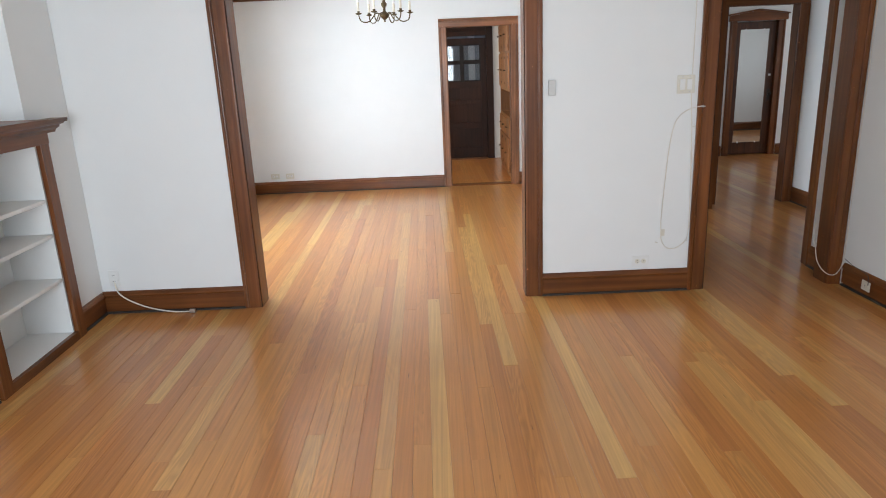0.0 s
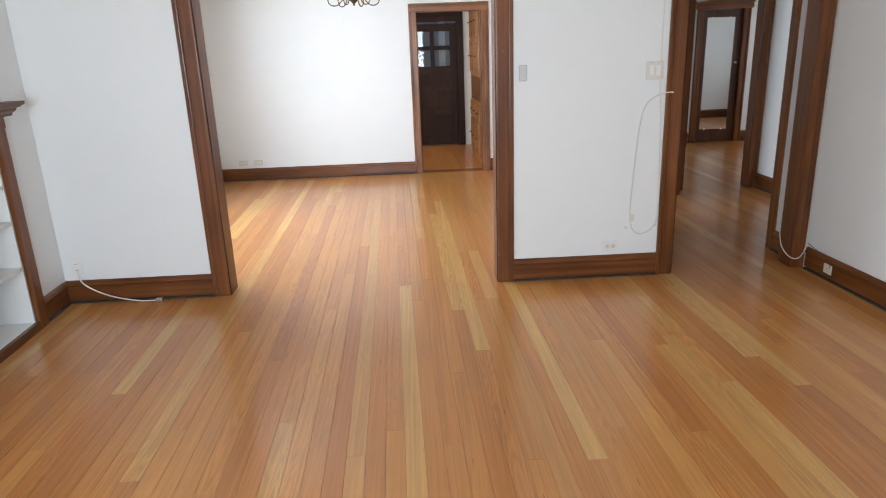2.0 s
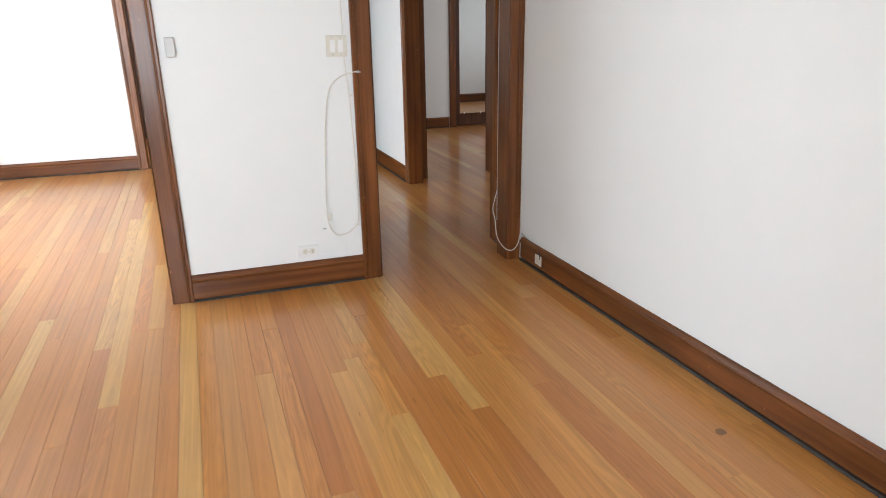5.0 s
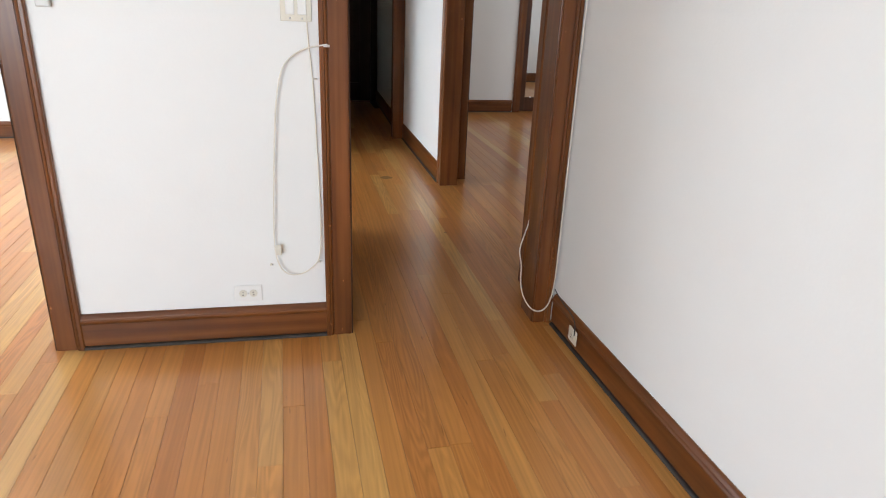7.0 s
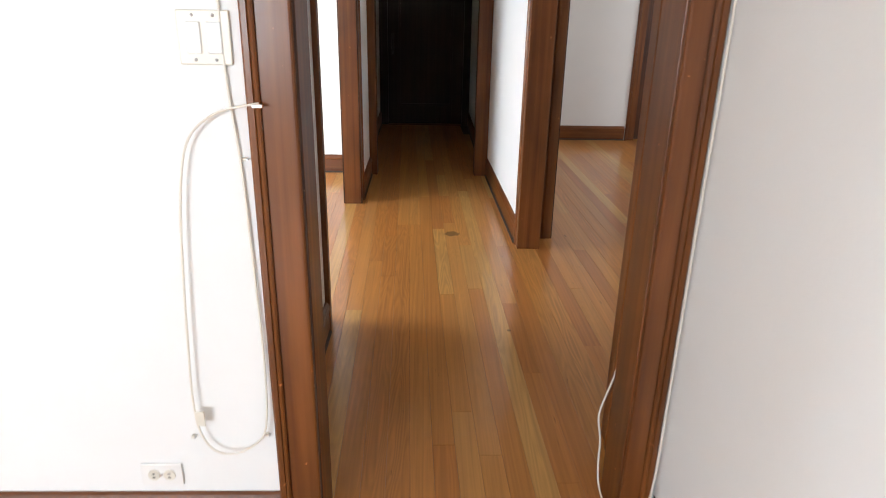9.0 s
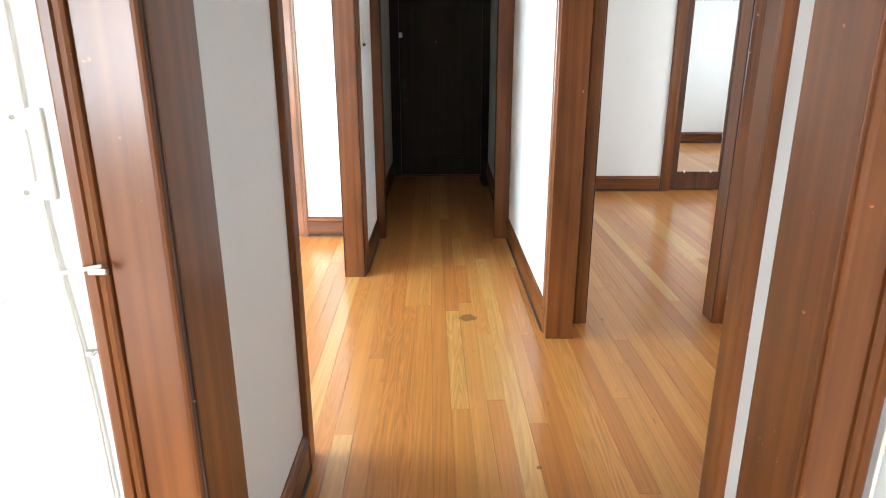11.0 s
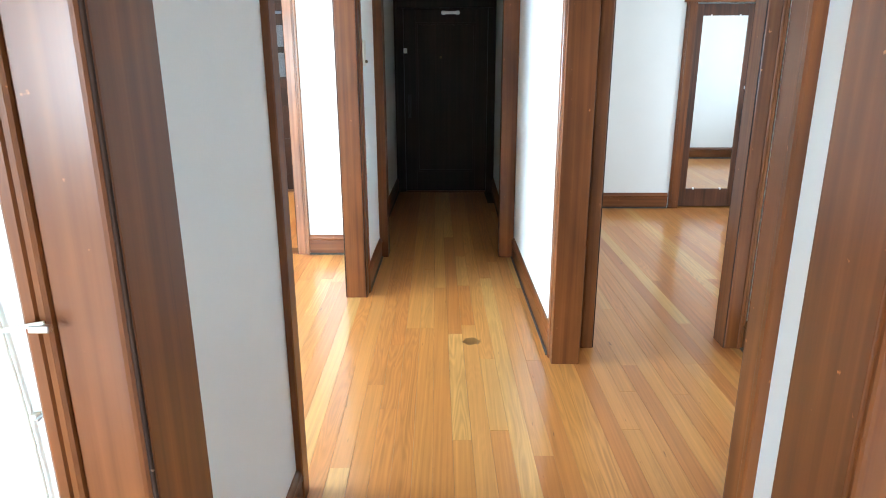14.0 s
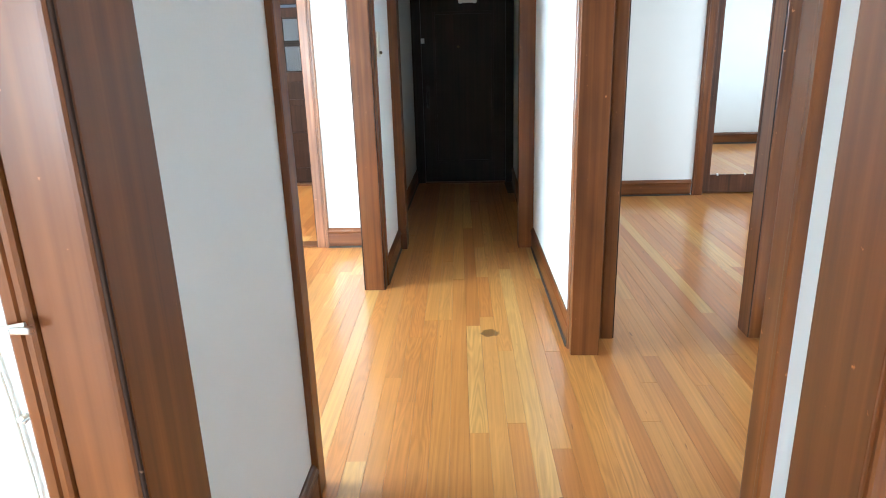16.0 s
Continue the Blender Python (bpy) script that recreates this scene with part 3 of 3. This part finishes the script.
cable("cable", "white cable hanging in a loop at the brown casing", [(2.80, 4.48, 2.1), (2.80, 4.48, 1.2), (2.785, 4.48, 0.50), (2.745, 4.475, 0.37), (2.722, 4.45, 0.32), (2.732, 4.42, 0.26), (2.718, 4.38, 0.20), (2.715, 4.34, 0.14), (2.74, 4.27, 0.085), (2.79, 4.25, 0.075), (2.83, 4.25, 0.12), (2.846, 4.25, 0.22), (2.853, 4.262, 0.45), (2.856, 4.268, 1.0), (2.86, 4.268, 1.6), (2.858, 4.268, 2.5)])
cable("cable", "thin brown wire running from the outlet over the baseboard", [(2.842, 3.96, 0.10), (2.838, 3.95, 0.14), (2.842, 3.97, 0.168), (2.852, 4.05, 0.172), (2.848, 4.15, 0.176), (2.846, 4.24, 0.20)], 0.0022, SLOT)
cable("cable", "white cable lying on the baseboard from its outlet", [(-2.3, 4.297, 0.24), (-2.29, 4.275, 0.19), (-2.26, 4.268, 0.14), (-2.18, 4.262, 0.09), (-2.07, 4.255, 0.045), (-1.92, 4.25, 0.012), (-1.83, 4.245, 0.008), (-1.755, 4.24, 0.012)], 0.005)
plug = tagged(part("cable_plug", box(-1.775, -1.735, 4.228, 4.256, 0.001, 0.03, 0.004), STEEL), "small metal cable end lying on the floor", "cable")
tip = tagged(part("cable_connector", box(1.785, 1.81, 4.265, 4.274, 1.282, 1.291, 0.002), STEEL), "steel coaxial connector at the brown casing", "cable")



for x, y, z in [(1.751, 4.29, 1.156), (1.537, 4.29, 0.361), (1.744, 4.29, 0.367)]:
    clip = empty("cable_clip", "tiny white cable clip nailed to the wall", "clip", "cable clips")
    part("clip_body", box(x - 0.005, x + 0.005, 4.292, 4.304, z - 0.004, z + 0.004, 0.002), PLATE, clip)
    part("nail", box(x + 0.005, x + 0.009, 4.288, 4.304, z - 0.0015, z + 0.0015), STEEL, clip)
tagged(part("cable_tag", box(1.561, 1.585, 4.270, 4.274, 0.414, 0.460, 0.001), PLATE), "small pale tag fastened to the looped cable", "tag")


# ---- dining room: chandelier ----
def lathe(profile, seg=16, at=(0, 0, 0)):
    bm = bmesh.new()
    rings = []
    for r, z in profile:
        rings.append([bm.verts.new((at[0] + r * math.cos(2 * math.pi * i / seg), at[1] + r * math.sin(2 * math.pi * i / seg), at[2] + z)) for i in range(seg)])
    for a, b in zip(rings, rings[1:]):
        for i in range(seg):
            j = (i + 1) % seg
            bm.faces.new((a[i], a[j], b[j], b[i]))
    bm.faces.new(rings[0]), bm.faces.new(rings[-1])
    return bm


def smooth(ob):
    for p in ob.data.polygons:
        p.use_smooth = True
    return ob


def chandelier(x, y, z):
    t = empty("chandelier", "aged brass chandelier with six curved arms and candle lights", "chandelier")
    t.location = (x, y, z)
    smooth(part("body", lathe([(0.004, 0), (0.012, 0.006), (0.006, 0.016), (0.022, 0.03), (0.042, 0.05), (0.048, 0.065), (0.03, 0.085), (0.014, 0.1), (0.012, 0.13), (0.026, 0.15), (0.03, 0.165),
                                      (0.014, 0.185), (0.011, 0.22), (0.02, 0.235), (0.022, 0.25), (0.01, 0.27), (0.009, 0.33), (0.012, 0.36), (0.004, 0.4)]), BRASS, t))
    part("chain", lathe([(0.006, 0.4), (0.006, H - z - 0.02)], 8), BRASS, t)
    smooth(part("canopy", lathe([(0.01, H - z - 0.05), (0.05, H - z - 0.02), (0.055, H - z - 0.001)]), BRASS, t))
    for i in range(6):
        a = radians(60 * i + 12)
        c, s_ = math.cos(a), math.sin(a)
        pts = [(r * c, r * s_, h) for r, h in ((0.035, 0.07), (0.08, 0.095), (0.11, 0.05), (0.15, 0.005), (0.205, 0.0), (0.245, 0.025), (0.25, 0.075))]
        arm = smooth(cable("arm", "", pts, 0.0055, BRASS, t))
        smooth(part("drip_cup", lathe([(0.006, 0.07), (0.026, 0.078), (0.032, 0.086), (0.012, 0.09), (0.014, 0.105)], 14, (0.25 * c, 0.25 * s_, 0)), BRASS, arm))
        part("candle_sleeve", lathe([(0.0105, 0.1), (0.0105, 0.185)], 12, (0.25 * c, 0.25 * s_, 0)), CANDLE, arm)
        smooth(part("bulb", lathe([(0.006, 0.185), (0.012, 0.2), (0.013, 0.215), (0.008, 0.235), (0.002, 0.25)], 10, (0.25 * c, 0.25 * s_, 0)), WPLATE, arm))


chandelier(-0.44, 6.6, 2.035)


def wall_disc(x, y, z, rad):
    """A round white plate in a dark rim, hung on the long wall."""
    t = empty("wall_plaque", "round white wall plaque with a dark rounded metal rim", "wall decoration")
    smooth(part("rim", lathe([(rad - 0.026, 0.0), (rad, 0.0), (rad + 0.002, 0.012), (rad - 0.006, 0.024), (rad - 0.018, 0.026), (rad - 0.026, 0.016)], 48), IRON, t))
    part("face", lathe([(0.001, 0.004), (rad - 0.026, 0.004), (rad - 0.026, 0.010), (0.001, 0.010)], 48), WPLATE, t)
    t.matrix_world = pose(x, y, z, 0, -90, math.degrees(TURN))


wall_disc(2.896, 3.47, 1.905, 0.20)


# ---- doors ----
def ring(top, name, x0, x1, z0, z1, y0, y1, mat, w=0.014):
    """A square moulding frame facing -y."""
    bm = bmesh.new()
    for b in ((x0, x0 + w, y0, y1, z0, z1), (x1 - w, x1, y0, y1, z0, z1), (x0 + w, x1 - w, y0, y1, z0, z0 + w), (x0 + w, x1 - w, y0, y1, z1 - w, z1)):
        add_box(bm, *b, 0.002)
    return part(name, bm, mat, top)


def knob(top, x, y, z, mat=BRASS, plate=True, r=0.026):
    if plate:
        part("knob_plate", box(x - 0.022, x + 0.022, y - 0.006, y, z - 0.11, z + 0.07, 0.003), mat, top)
    bm = lathe([(0.010, 0), (0.009, 0.03), (r, 0.042), (r * 1.05, 0.055), (r * 0.6, 0.066), (0.004, 0.068)], 16)
    bmesh.ops.transform(bm, matrix=pose(x, y, z, 90), verts=bm.verts)
    smooth(part("door_knob", bm, mat, top))


def entry_door():
    t = empty("door_1", "closed almost black wooden entry door with one large panel", "door", "", "structure")
    x0, x1, y = 1.71, 2.64, 11.25
    fr = empty("door_frame", "dark wooden frame of the entry door", "door frame", "", "structure")
    part("frame_side", box(1.602, 1.705, y - 0.02, 11.30, 0, 2.05, 0.004), BLACKWOOD, fr)
    part("frame_side", box(2.645, 2.733, y - 0.02, 11.30, 0, 2.05, 0.004), BLACKWOOD, fr)
    part("frame_head", box(1.602, 2.733, y - 0.02, 11.30, 2.051, 2.15, 0.004), BLACKWOOD, fr)
    part("frame_back", box(1.602, 2.733, 11.301, 11.32, 0, 2.15), BLACKWOOD, fr)
    part("door_leaf", box(x0, x1, y + 0.012, y + 0.05, 0.015, 2.04), BLACKWOOD, t)
    for b in ((x0, x0 + 0.13, 0.015, 2.04), (x1 - 0.13, x1, 0.015, 2.04)):
        part("stile", box(b[0], b[1], y, y + 0.012, b[2], b[3], 0.003), BLACKWOOD, t)
    part("rail", box(x0 + 0.13, x1 - 0.13, y, y + 0.012, 0.015, 0.24, 0.003), BLACKWOOD, t)
    part("rail", box(x0 + 0.13, x1 - 0.13, y, y + 0.012, 1.9, 2.04, 0.003), BLACKWOOD, t)
    ring(t, "panel_moulding", x0 + 0.13, x1 - 0.13, 0.24, 1.9, y - 0.004, y + 0.012, BLACKWOOD, 0.025)
    h = part("handle_plate", box(1.745, 1.785, y - 0.008, y, 0.86, 1.12, 0.004), IRON, t)
    cable("handle", "", [(1.765, y - 0.008, 0.88), (1.765, y - 0.055, 0.91), (1.765, y - 0.055, 1.0), (1.765, y - 0.008, 1.05)], 0.009, IRON, h)
    part("deadbolt", box(1.705, 1.745, y - 0.03, y, 1.575, 1.63, 0.004), STEEL, t, "small steel deadbolt")
    bm = lathe([(0.014, 0), (0.014, 0.01), (0.008, 0.012)], 14)
    bmesh.ops.transform(bm, matrix=pose(2.12, y + 0.012, 1.53, 90), verts=bm.verts)
    part("peephole", bm, BRASS, t)
    c = part("door_bar", box(2.13, 2.33, y - 0.05, y - 0.02, 1.985, 2.015, 0.005), STEEL, t, "short pale steel bar at the top of the door")
    part("bracket", box(2.14, 2.17, y - 0.02, y, 1.98, 2.02), STEEL, c)
    part("bracket", box(2.29, 2.32, y - 0.02, y, 1.98, 2.02), STEEL, c)
    tagged(part("threshold", box(1.71, 2.64, 11.19, 11.26, 0.001, 0.014, 0.004), OAK["x"]), "worn pale wooden threshold under the entry door", "threshold", "", "structure")


entry_door()


def kitchen_door():
    t = empty("door_2", "closed dark brown wooden back door with four window panes", "door", "", "structure")
    x0, x1, y = 0.04, 0.85, 11.30
    fr = empty("door_frame", "dark wooden frame and transom of the back door", "door frame", "", "structure")
    part("frame_side", box(-0.07, 0.035, 11.25, 11.42, 0, 2.25, 0.004), DARK, fr)
    part("frame_side", box(0.855, 0.965, 11.25, 11.42, 0, 2.25, 0.004), DARK, fr)
    part("frame_head", box(-0.07, 0.965, 11.25, 11.42, 2.251, 2.34, 0.004), DARK, fr)
    part("transom_bar", box(0.035, 0.875, 11.26, 11.40, 2.035, 2.11, 0.004), DARK, fr)
    part("transom_panel", box(0.035, 0.875, 11.31, 11.35, 2.11, 2.25), DARK, fr)
    for a, b in ((x0, x0 + 0.09), (x1 - 0.09, x1)):
        part("stile", box(a, b, y, y + 0.04, 0.02, 2.0, 0.003), DARK, t)
    for a, b in ((0.02, 0.2), (0.52, 0.62), (0.93, 1.0), (1.2, 1.30), (1.90, 2.0)):
        part("rail", box(x0 + 0.09, x1 - 0.09, y, y + 0.04, a, b, 0.003), DARK, t)
    for a, b in ((0.2, 0.52), (0.62, 0.93), (1.0, 1.2)):
        part("panel", box(x0 + 0.09, x1 - 0.09, y + 0.014, y + 0.03, a, b), DARK, t)
    w = part("window_frame", box(0.434, 0.458, y + 0.004, y + 0.036, 1.30, 1.90, 0.003), BLACKWOOD, t)
    part("muntin", box(x0 + 0.09, 0.434, y + 0.006, y + 0.034, 1.605, 1.63, 0.003), BLACKWOOD, t)
    part("muntin", box(0.458, x1 - 0.09, y + 0.006, y + 0.034, 1.605, 1.63, 0.003), BLACKWOOD, t)
    for a, b in ((x0 + 0.09, 0.434), (0.458, x1 - 0.09)):
        for c, d in ((1.30, 1.605), (1.63, 1.90)):
            ring(t, "pane_frame", a, b, c, d, y + 0.002, y + 0.03, BLACKWOOD, 0.02)
            g = part("pane", box(a, b, y + 0.018, y + 0.022, c, d), GLASS, t, "clear glass pane")
            g.visible_shadow = False
    knob(t, x0 + 0.05, y, 0.98, IRON)
    tagged(part("threshold", box(0.04, 0.85, 11.2, 11.29, 0.001, 0.018, 0.004), OAK["x"]), "pale worn wooden threshold under the back door", "threshold", "", "structure")


kitchen_door()
tagged(part("threshold", box(0.182, 0.988, 8.72, 8.87, 0.0015, 0.012, 0.004), TRIM["x"]), "dark worn wooden saddle in the kitchen doorway", "threshold", "", "structure")
wall("wall_porch", [(-4.5, 3.5, 13.2, 13.3, 0, 2.9)], "pale grey painted porch wall")
bpy.data.objects["wall_porch"].data.materials[0] = OUT
tagged(part("porch_post", box(0.62, 0.74, 12.7, 12.8, -0.1, 2.9, 0.005), SHELF), "white painted porch post behind the door window", "post")


def mirror_door():
    t = empty("door_3", "closed dark wooden closet door with a tall mirror", "door", "", "structure")
    x0, x1, y = 4.632, 5.258, 10.44
    fr = empty("door_frame", "brown wooden closet door casing with a low pointed head", "door frame", "", "structure")
    pr = casing_profile(0.105)
    part("jamb", box(4.604, 4.628, 10.385, 10.55, 0, 2.04, 0.002), TRIM["z"], fr)
    part("jamb", box(5.262, 5.286, 10.385, 10.55, 0, 2.04, 0.002), TRIM["z"], fr)
    part("casing", sweep(pr, (4.628, 10.40, 0), (-1, 0, 0), (0, -1, 0), (0, 0, 2.04)), TRIM["z"], fr)
    part("casing", sweep(pr, (5.262, 10.40, 0), (1, 0, 0), (0, -1, 0), (0, 0, 2.04)), TRIM["z"], fr)
    part("head_casing", sweep([(4.50, 2.041), (4.50, 2.125), (4.945, 2.19), (5.39, 2.125), (5.39, 2.041)], (0, 10.40, 0), (1, 0, 0), (0, 0, 1), (0, -0.03, 0)), TRIM["x"], fr)
    part("head_cap", sweep([(4.485, 2.126), (4.485, 2.146), (4.945, 2.212), (5.405, 2.146), (5.405, 2.126), (4.945, 2.191)], (0, 10.40, 0), (1, 0, 0), (0, 0, 1), (0, -0.05, 0)), TRIM["x"], fr)
    part("stile", box(x0, 4.712, y, y + 0.035, 0.01, 2.03, 0.003), CLOSET, t)
    part("stile", box(5.152, x1, y, y + 0.035, 0.01, 2.03, 0.003), CLOSET, t)
    part("rail", box(4.712, 5.152, y, y + 0.035, 0.01, 0.2, 0.003), CLOSET, t)
    part("rail", box(4.712, 5.152, y, y + 0.035, 1.92, 2.03, 0.003), CLOSET, t)
    part("mirror", box(4.712, 5.152, y + 0.008, y + 0.02, 0.2, 1.92), MIRROR, t, "tall clear mirror glass")
    for x in (4.79, 5.07):
        for z in (0.2, 1.92):
            part("mirror_clip", box(x - 0.008, x + 0.008, y - 0.004, y + 0.008, z - 0.010, z + 0.010, 0.002), WPLATE, t)
    knob(t, 5.212, y, 0.95, IRON)
    part("catch", box(5.19, 5.225, y - 0.012, y, 1.22, 1.25, 0.002), STEEL, t)


mirror_door()


# ---- kitchen cabinet ----
def cabinet():
    t = empty("kitchen_cabinet", "tall varnished pine kitchen cabinet with drawers and black knobs", "cabinet")
    x, y0, y1 = 1.0, 9.12, 10.55
    part("body", box(x + 0.02, 1.495, y0, y1, 0, 0.86, 0.003), PINE, t)
    part("upper_body", box(x + 0.02, 1.495, y0, y1, 1.2, 2.25, 0.003), PINE, t)
    part("back_panel", box(1.44, 1.495, y0, y1, 0.861, 1.199), DARK, t)
    part("side_panel", box(x + 0.02, 1.44, y1 - 0.02, y1, 0.861, 1.199), PINE, t)
    part("side_panel", box(x + 0.02, 1.44, y0, y0 + 0.02, 0.861, 1.199), PINE, t)
    n = 3
    for i in range(n):
        a, b = y0 + 0.02 + i * (y1 - y0 - 0.02) / n, y0 + (i + 1) * (y1 - y0 - 0.02) / n
        for z0, z1, nm in ((0.08, 0.56, "cabinet_door"), (0.59, 0.82, "drawer_front"), (1.25, 1.72, "cabinet_door"), (1.75, 2.2, "cabinet_door")):
            d = part(nm, box(x, x + 0.019, a, b, z0, z1, 0.004), PINE, t)
            bm = lathe([(0.006, 0), (0.006, 0.012), (0.014, 0.018), (0.012, 0.026), (0.003, 0.028)], 12)
            bmesh.ops.transform(bm, matrix=pose(x, (a + b) / 2 if nm[0] == "d" else b - 0.05, (z0 + z1) / 2, 0, -90), verts=bm.verts)
            part("knob", bm, IRON, d)
            if nm[0] == "c":
                for z in (z0 + 0.06, z1 - 0.06):
                    part("hinge", box(x - 0.004, x, a, a + 0.025, z - 0.02, z + 0.02), IRON, d)


cabinet()

# hall: intercom plate
ic = empty("intercom", "ivory wall plate with a small brass knob", "switch")
part("plate", box(1.676, 1.69, 7.98, 8.09, 1.5, 1.66, 0.003), PLATE, ic)
bm = lathe([(0.008, 0), (0.012, 0.012), (0.004, 0.018)], 12)
bmesh.ops.transform(bm, matrix=pose(1.69, 8.035, 1.53, 0, 90), verts=bm.verts)
part("knob", bm, BRASS, ic)


def ceiling_lamp(x, y, z):
    t = empty("ceiling_lamp", "small ceiling lamp with pale frosted flower shades", "ceiling lamp")
    t.location = (x, y, z)
    smooth(part("stem", lathe([(0.02, 0.06), (0.012, 0.2), (0.015, H - z - 0.03), (0.06, H - z - 0.001)]), BRASS, t))
    for i in range(4):
        a = radians(90 * i + 25)
        smooth(part("shade", lathe([(0.015, 0.09), (0.03, 0.075), (0.045, 0.04), (0.06, 0.0), (0.065, -0.01), (0.058, 0.0), (0.03, 0.06)], 14, (0.11 * math.cos(a), 0.11 * math.sin(a), 0.02)), FROST, t))


ceiling_lamp(4.48, 8.7, 2.15)

# ---- floors ----
GAP, PW = 0.0004, 0.0825
bm = bmesh.new()
add_box(bm, -PW / 2 + GAP / 2, PW / 2 - GAP / 2, 0, 1, -0.02, 0)
topedges = [e for e in bm.edges if all(v.co.z > -0.001 for v in e.verts) and abs(e.verts[0].co.y - e.verts[1].co.y) > 0.5]
bmesh.ops.bevel(bm, geom=topedges, offset=0.0005, segments=1, affect="EDGES")
plank_mesh = bpy.data.meshes.new("plank")
bm.to_mesh(plank_mesh)
bm.free()
plank_mesh.materials.append(FLOOR)


FLOORS = {}
for nm in ("living", "dining", "hall", "bedroom", "kitchen"):
    FLOORS[nm] = empty("floor_" + nm, "honey orange varnished strip wood floor", "floor", "", "structure")
rng = random.Random(3)


def column(k, y0, y1):
    """One row of planks, end to end, each given to the room in which it lies."""
    x = (k + 0.5) * PW
    y = y0 - rng.uniform(0.0, 1.2)
    while y < y1:
        ln = rng.choice((0.7, 1.1, 1.6, 2.1, 2.6, 3.2, 3.8))
        a, b = max(y, y0), min(y + ln, y1)
        y += ln
        if b - a < 0.06:
            continue
        mid = (a + b) / 2
        room = "living" if mid < 4.38 else "bedroom" if x > 2.86 else "hall" if x > 1.62 else "dining" if mid < 8.8 else "kitchen"
        ob = new("plank", plank_mesh)
        ob.parent = FLOORS[room]
        ob.location, ob.scale = (x, a + GAP / 2, rng.uniform(-0.0003, 0.0003)), (rng.choice((1.0, 1.0, 0.997, 0.994, 0.988)), b - a - GAP - rng.choice((0, 0.0006, 0.0012)), 1)


for k in range(math.floor(-2.8 / PW), math.ceil(7.25 / PW)):
    x = (k + 0.5) * PW
    if x < -1.32 or 0.66 < x < 1.62:
        spans = [(-1.95, 4.384), (4.386, 8.80)] + ([(8.802, 11.4)] if x > -1.6 else [])
    elif x < 0.66:
        spans = [(-1.95, 8.80), (8.802, 11.4)]
    elif x < 2.82:
        spans = [(-1.95, 11.3)]
    else:
        spans = ([(-1.95, 4.384)] if x < 3.1 else []) + ([(4.47, 10.56)] if x < 4.1 else [(7.0, 10.56)])
    for y0, y1 in spans:
        column(k, y0, y1)
for f in FLOORS.values():
    turned(f, 0, 4.3, radians(1.5))
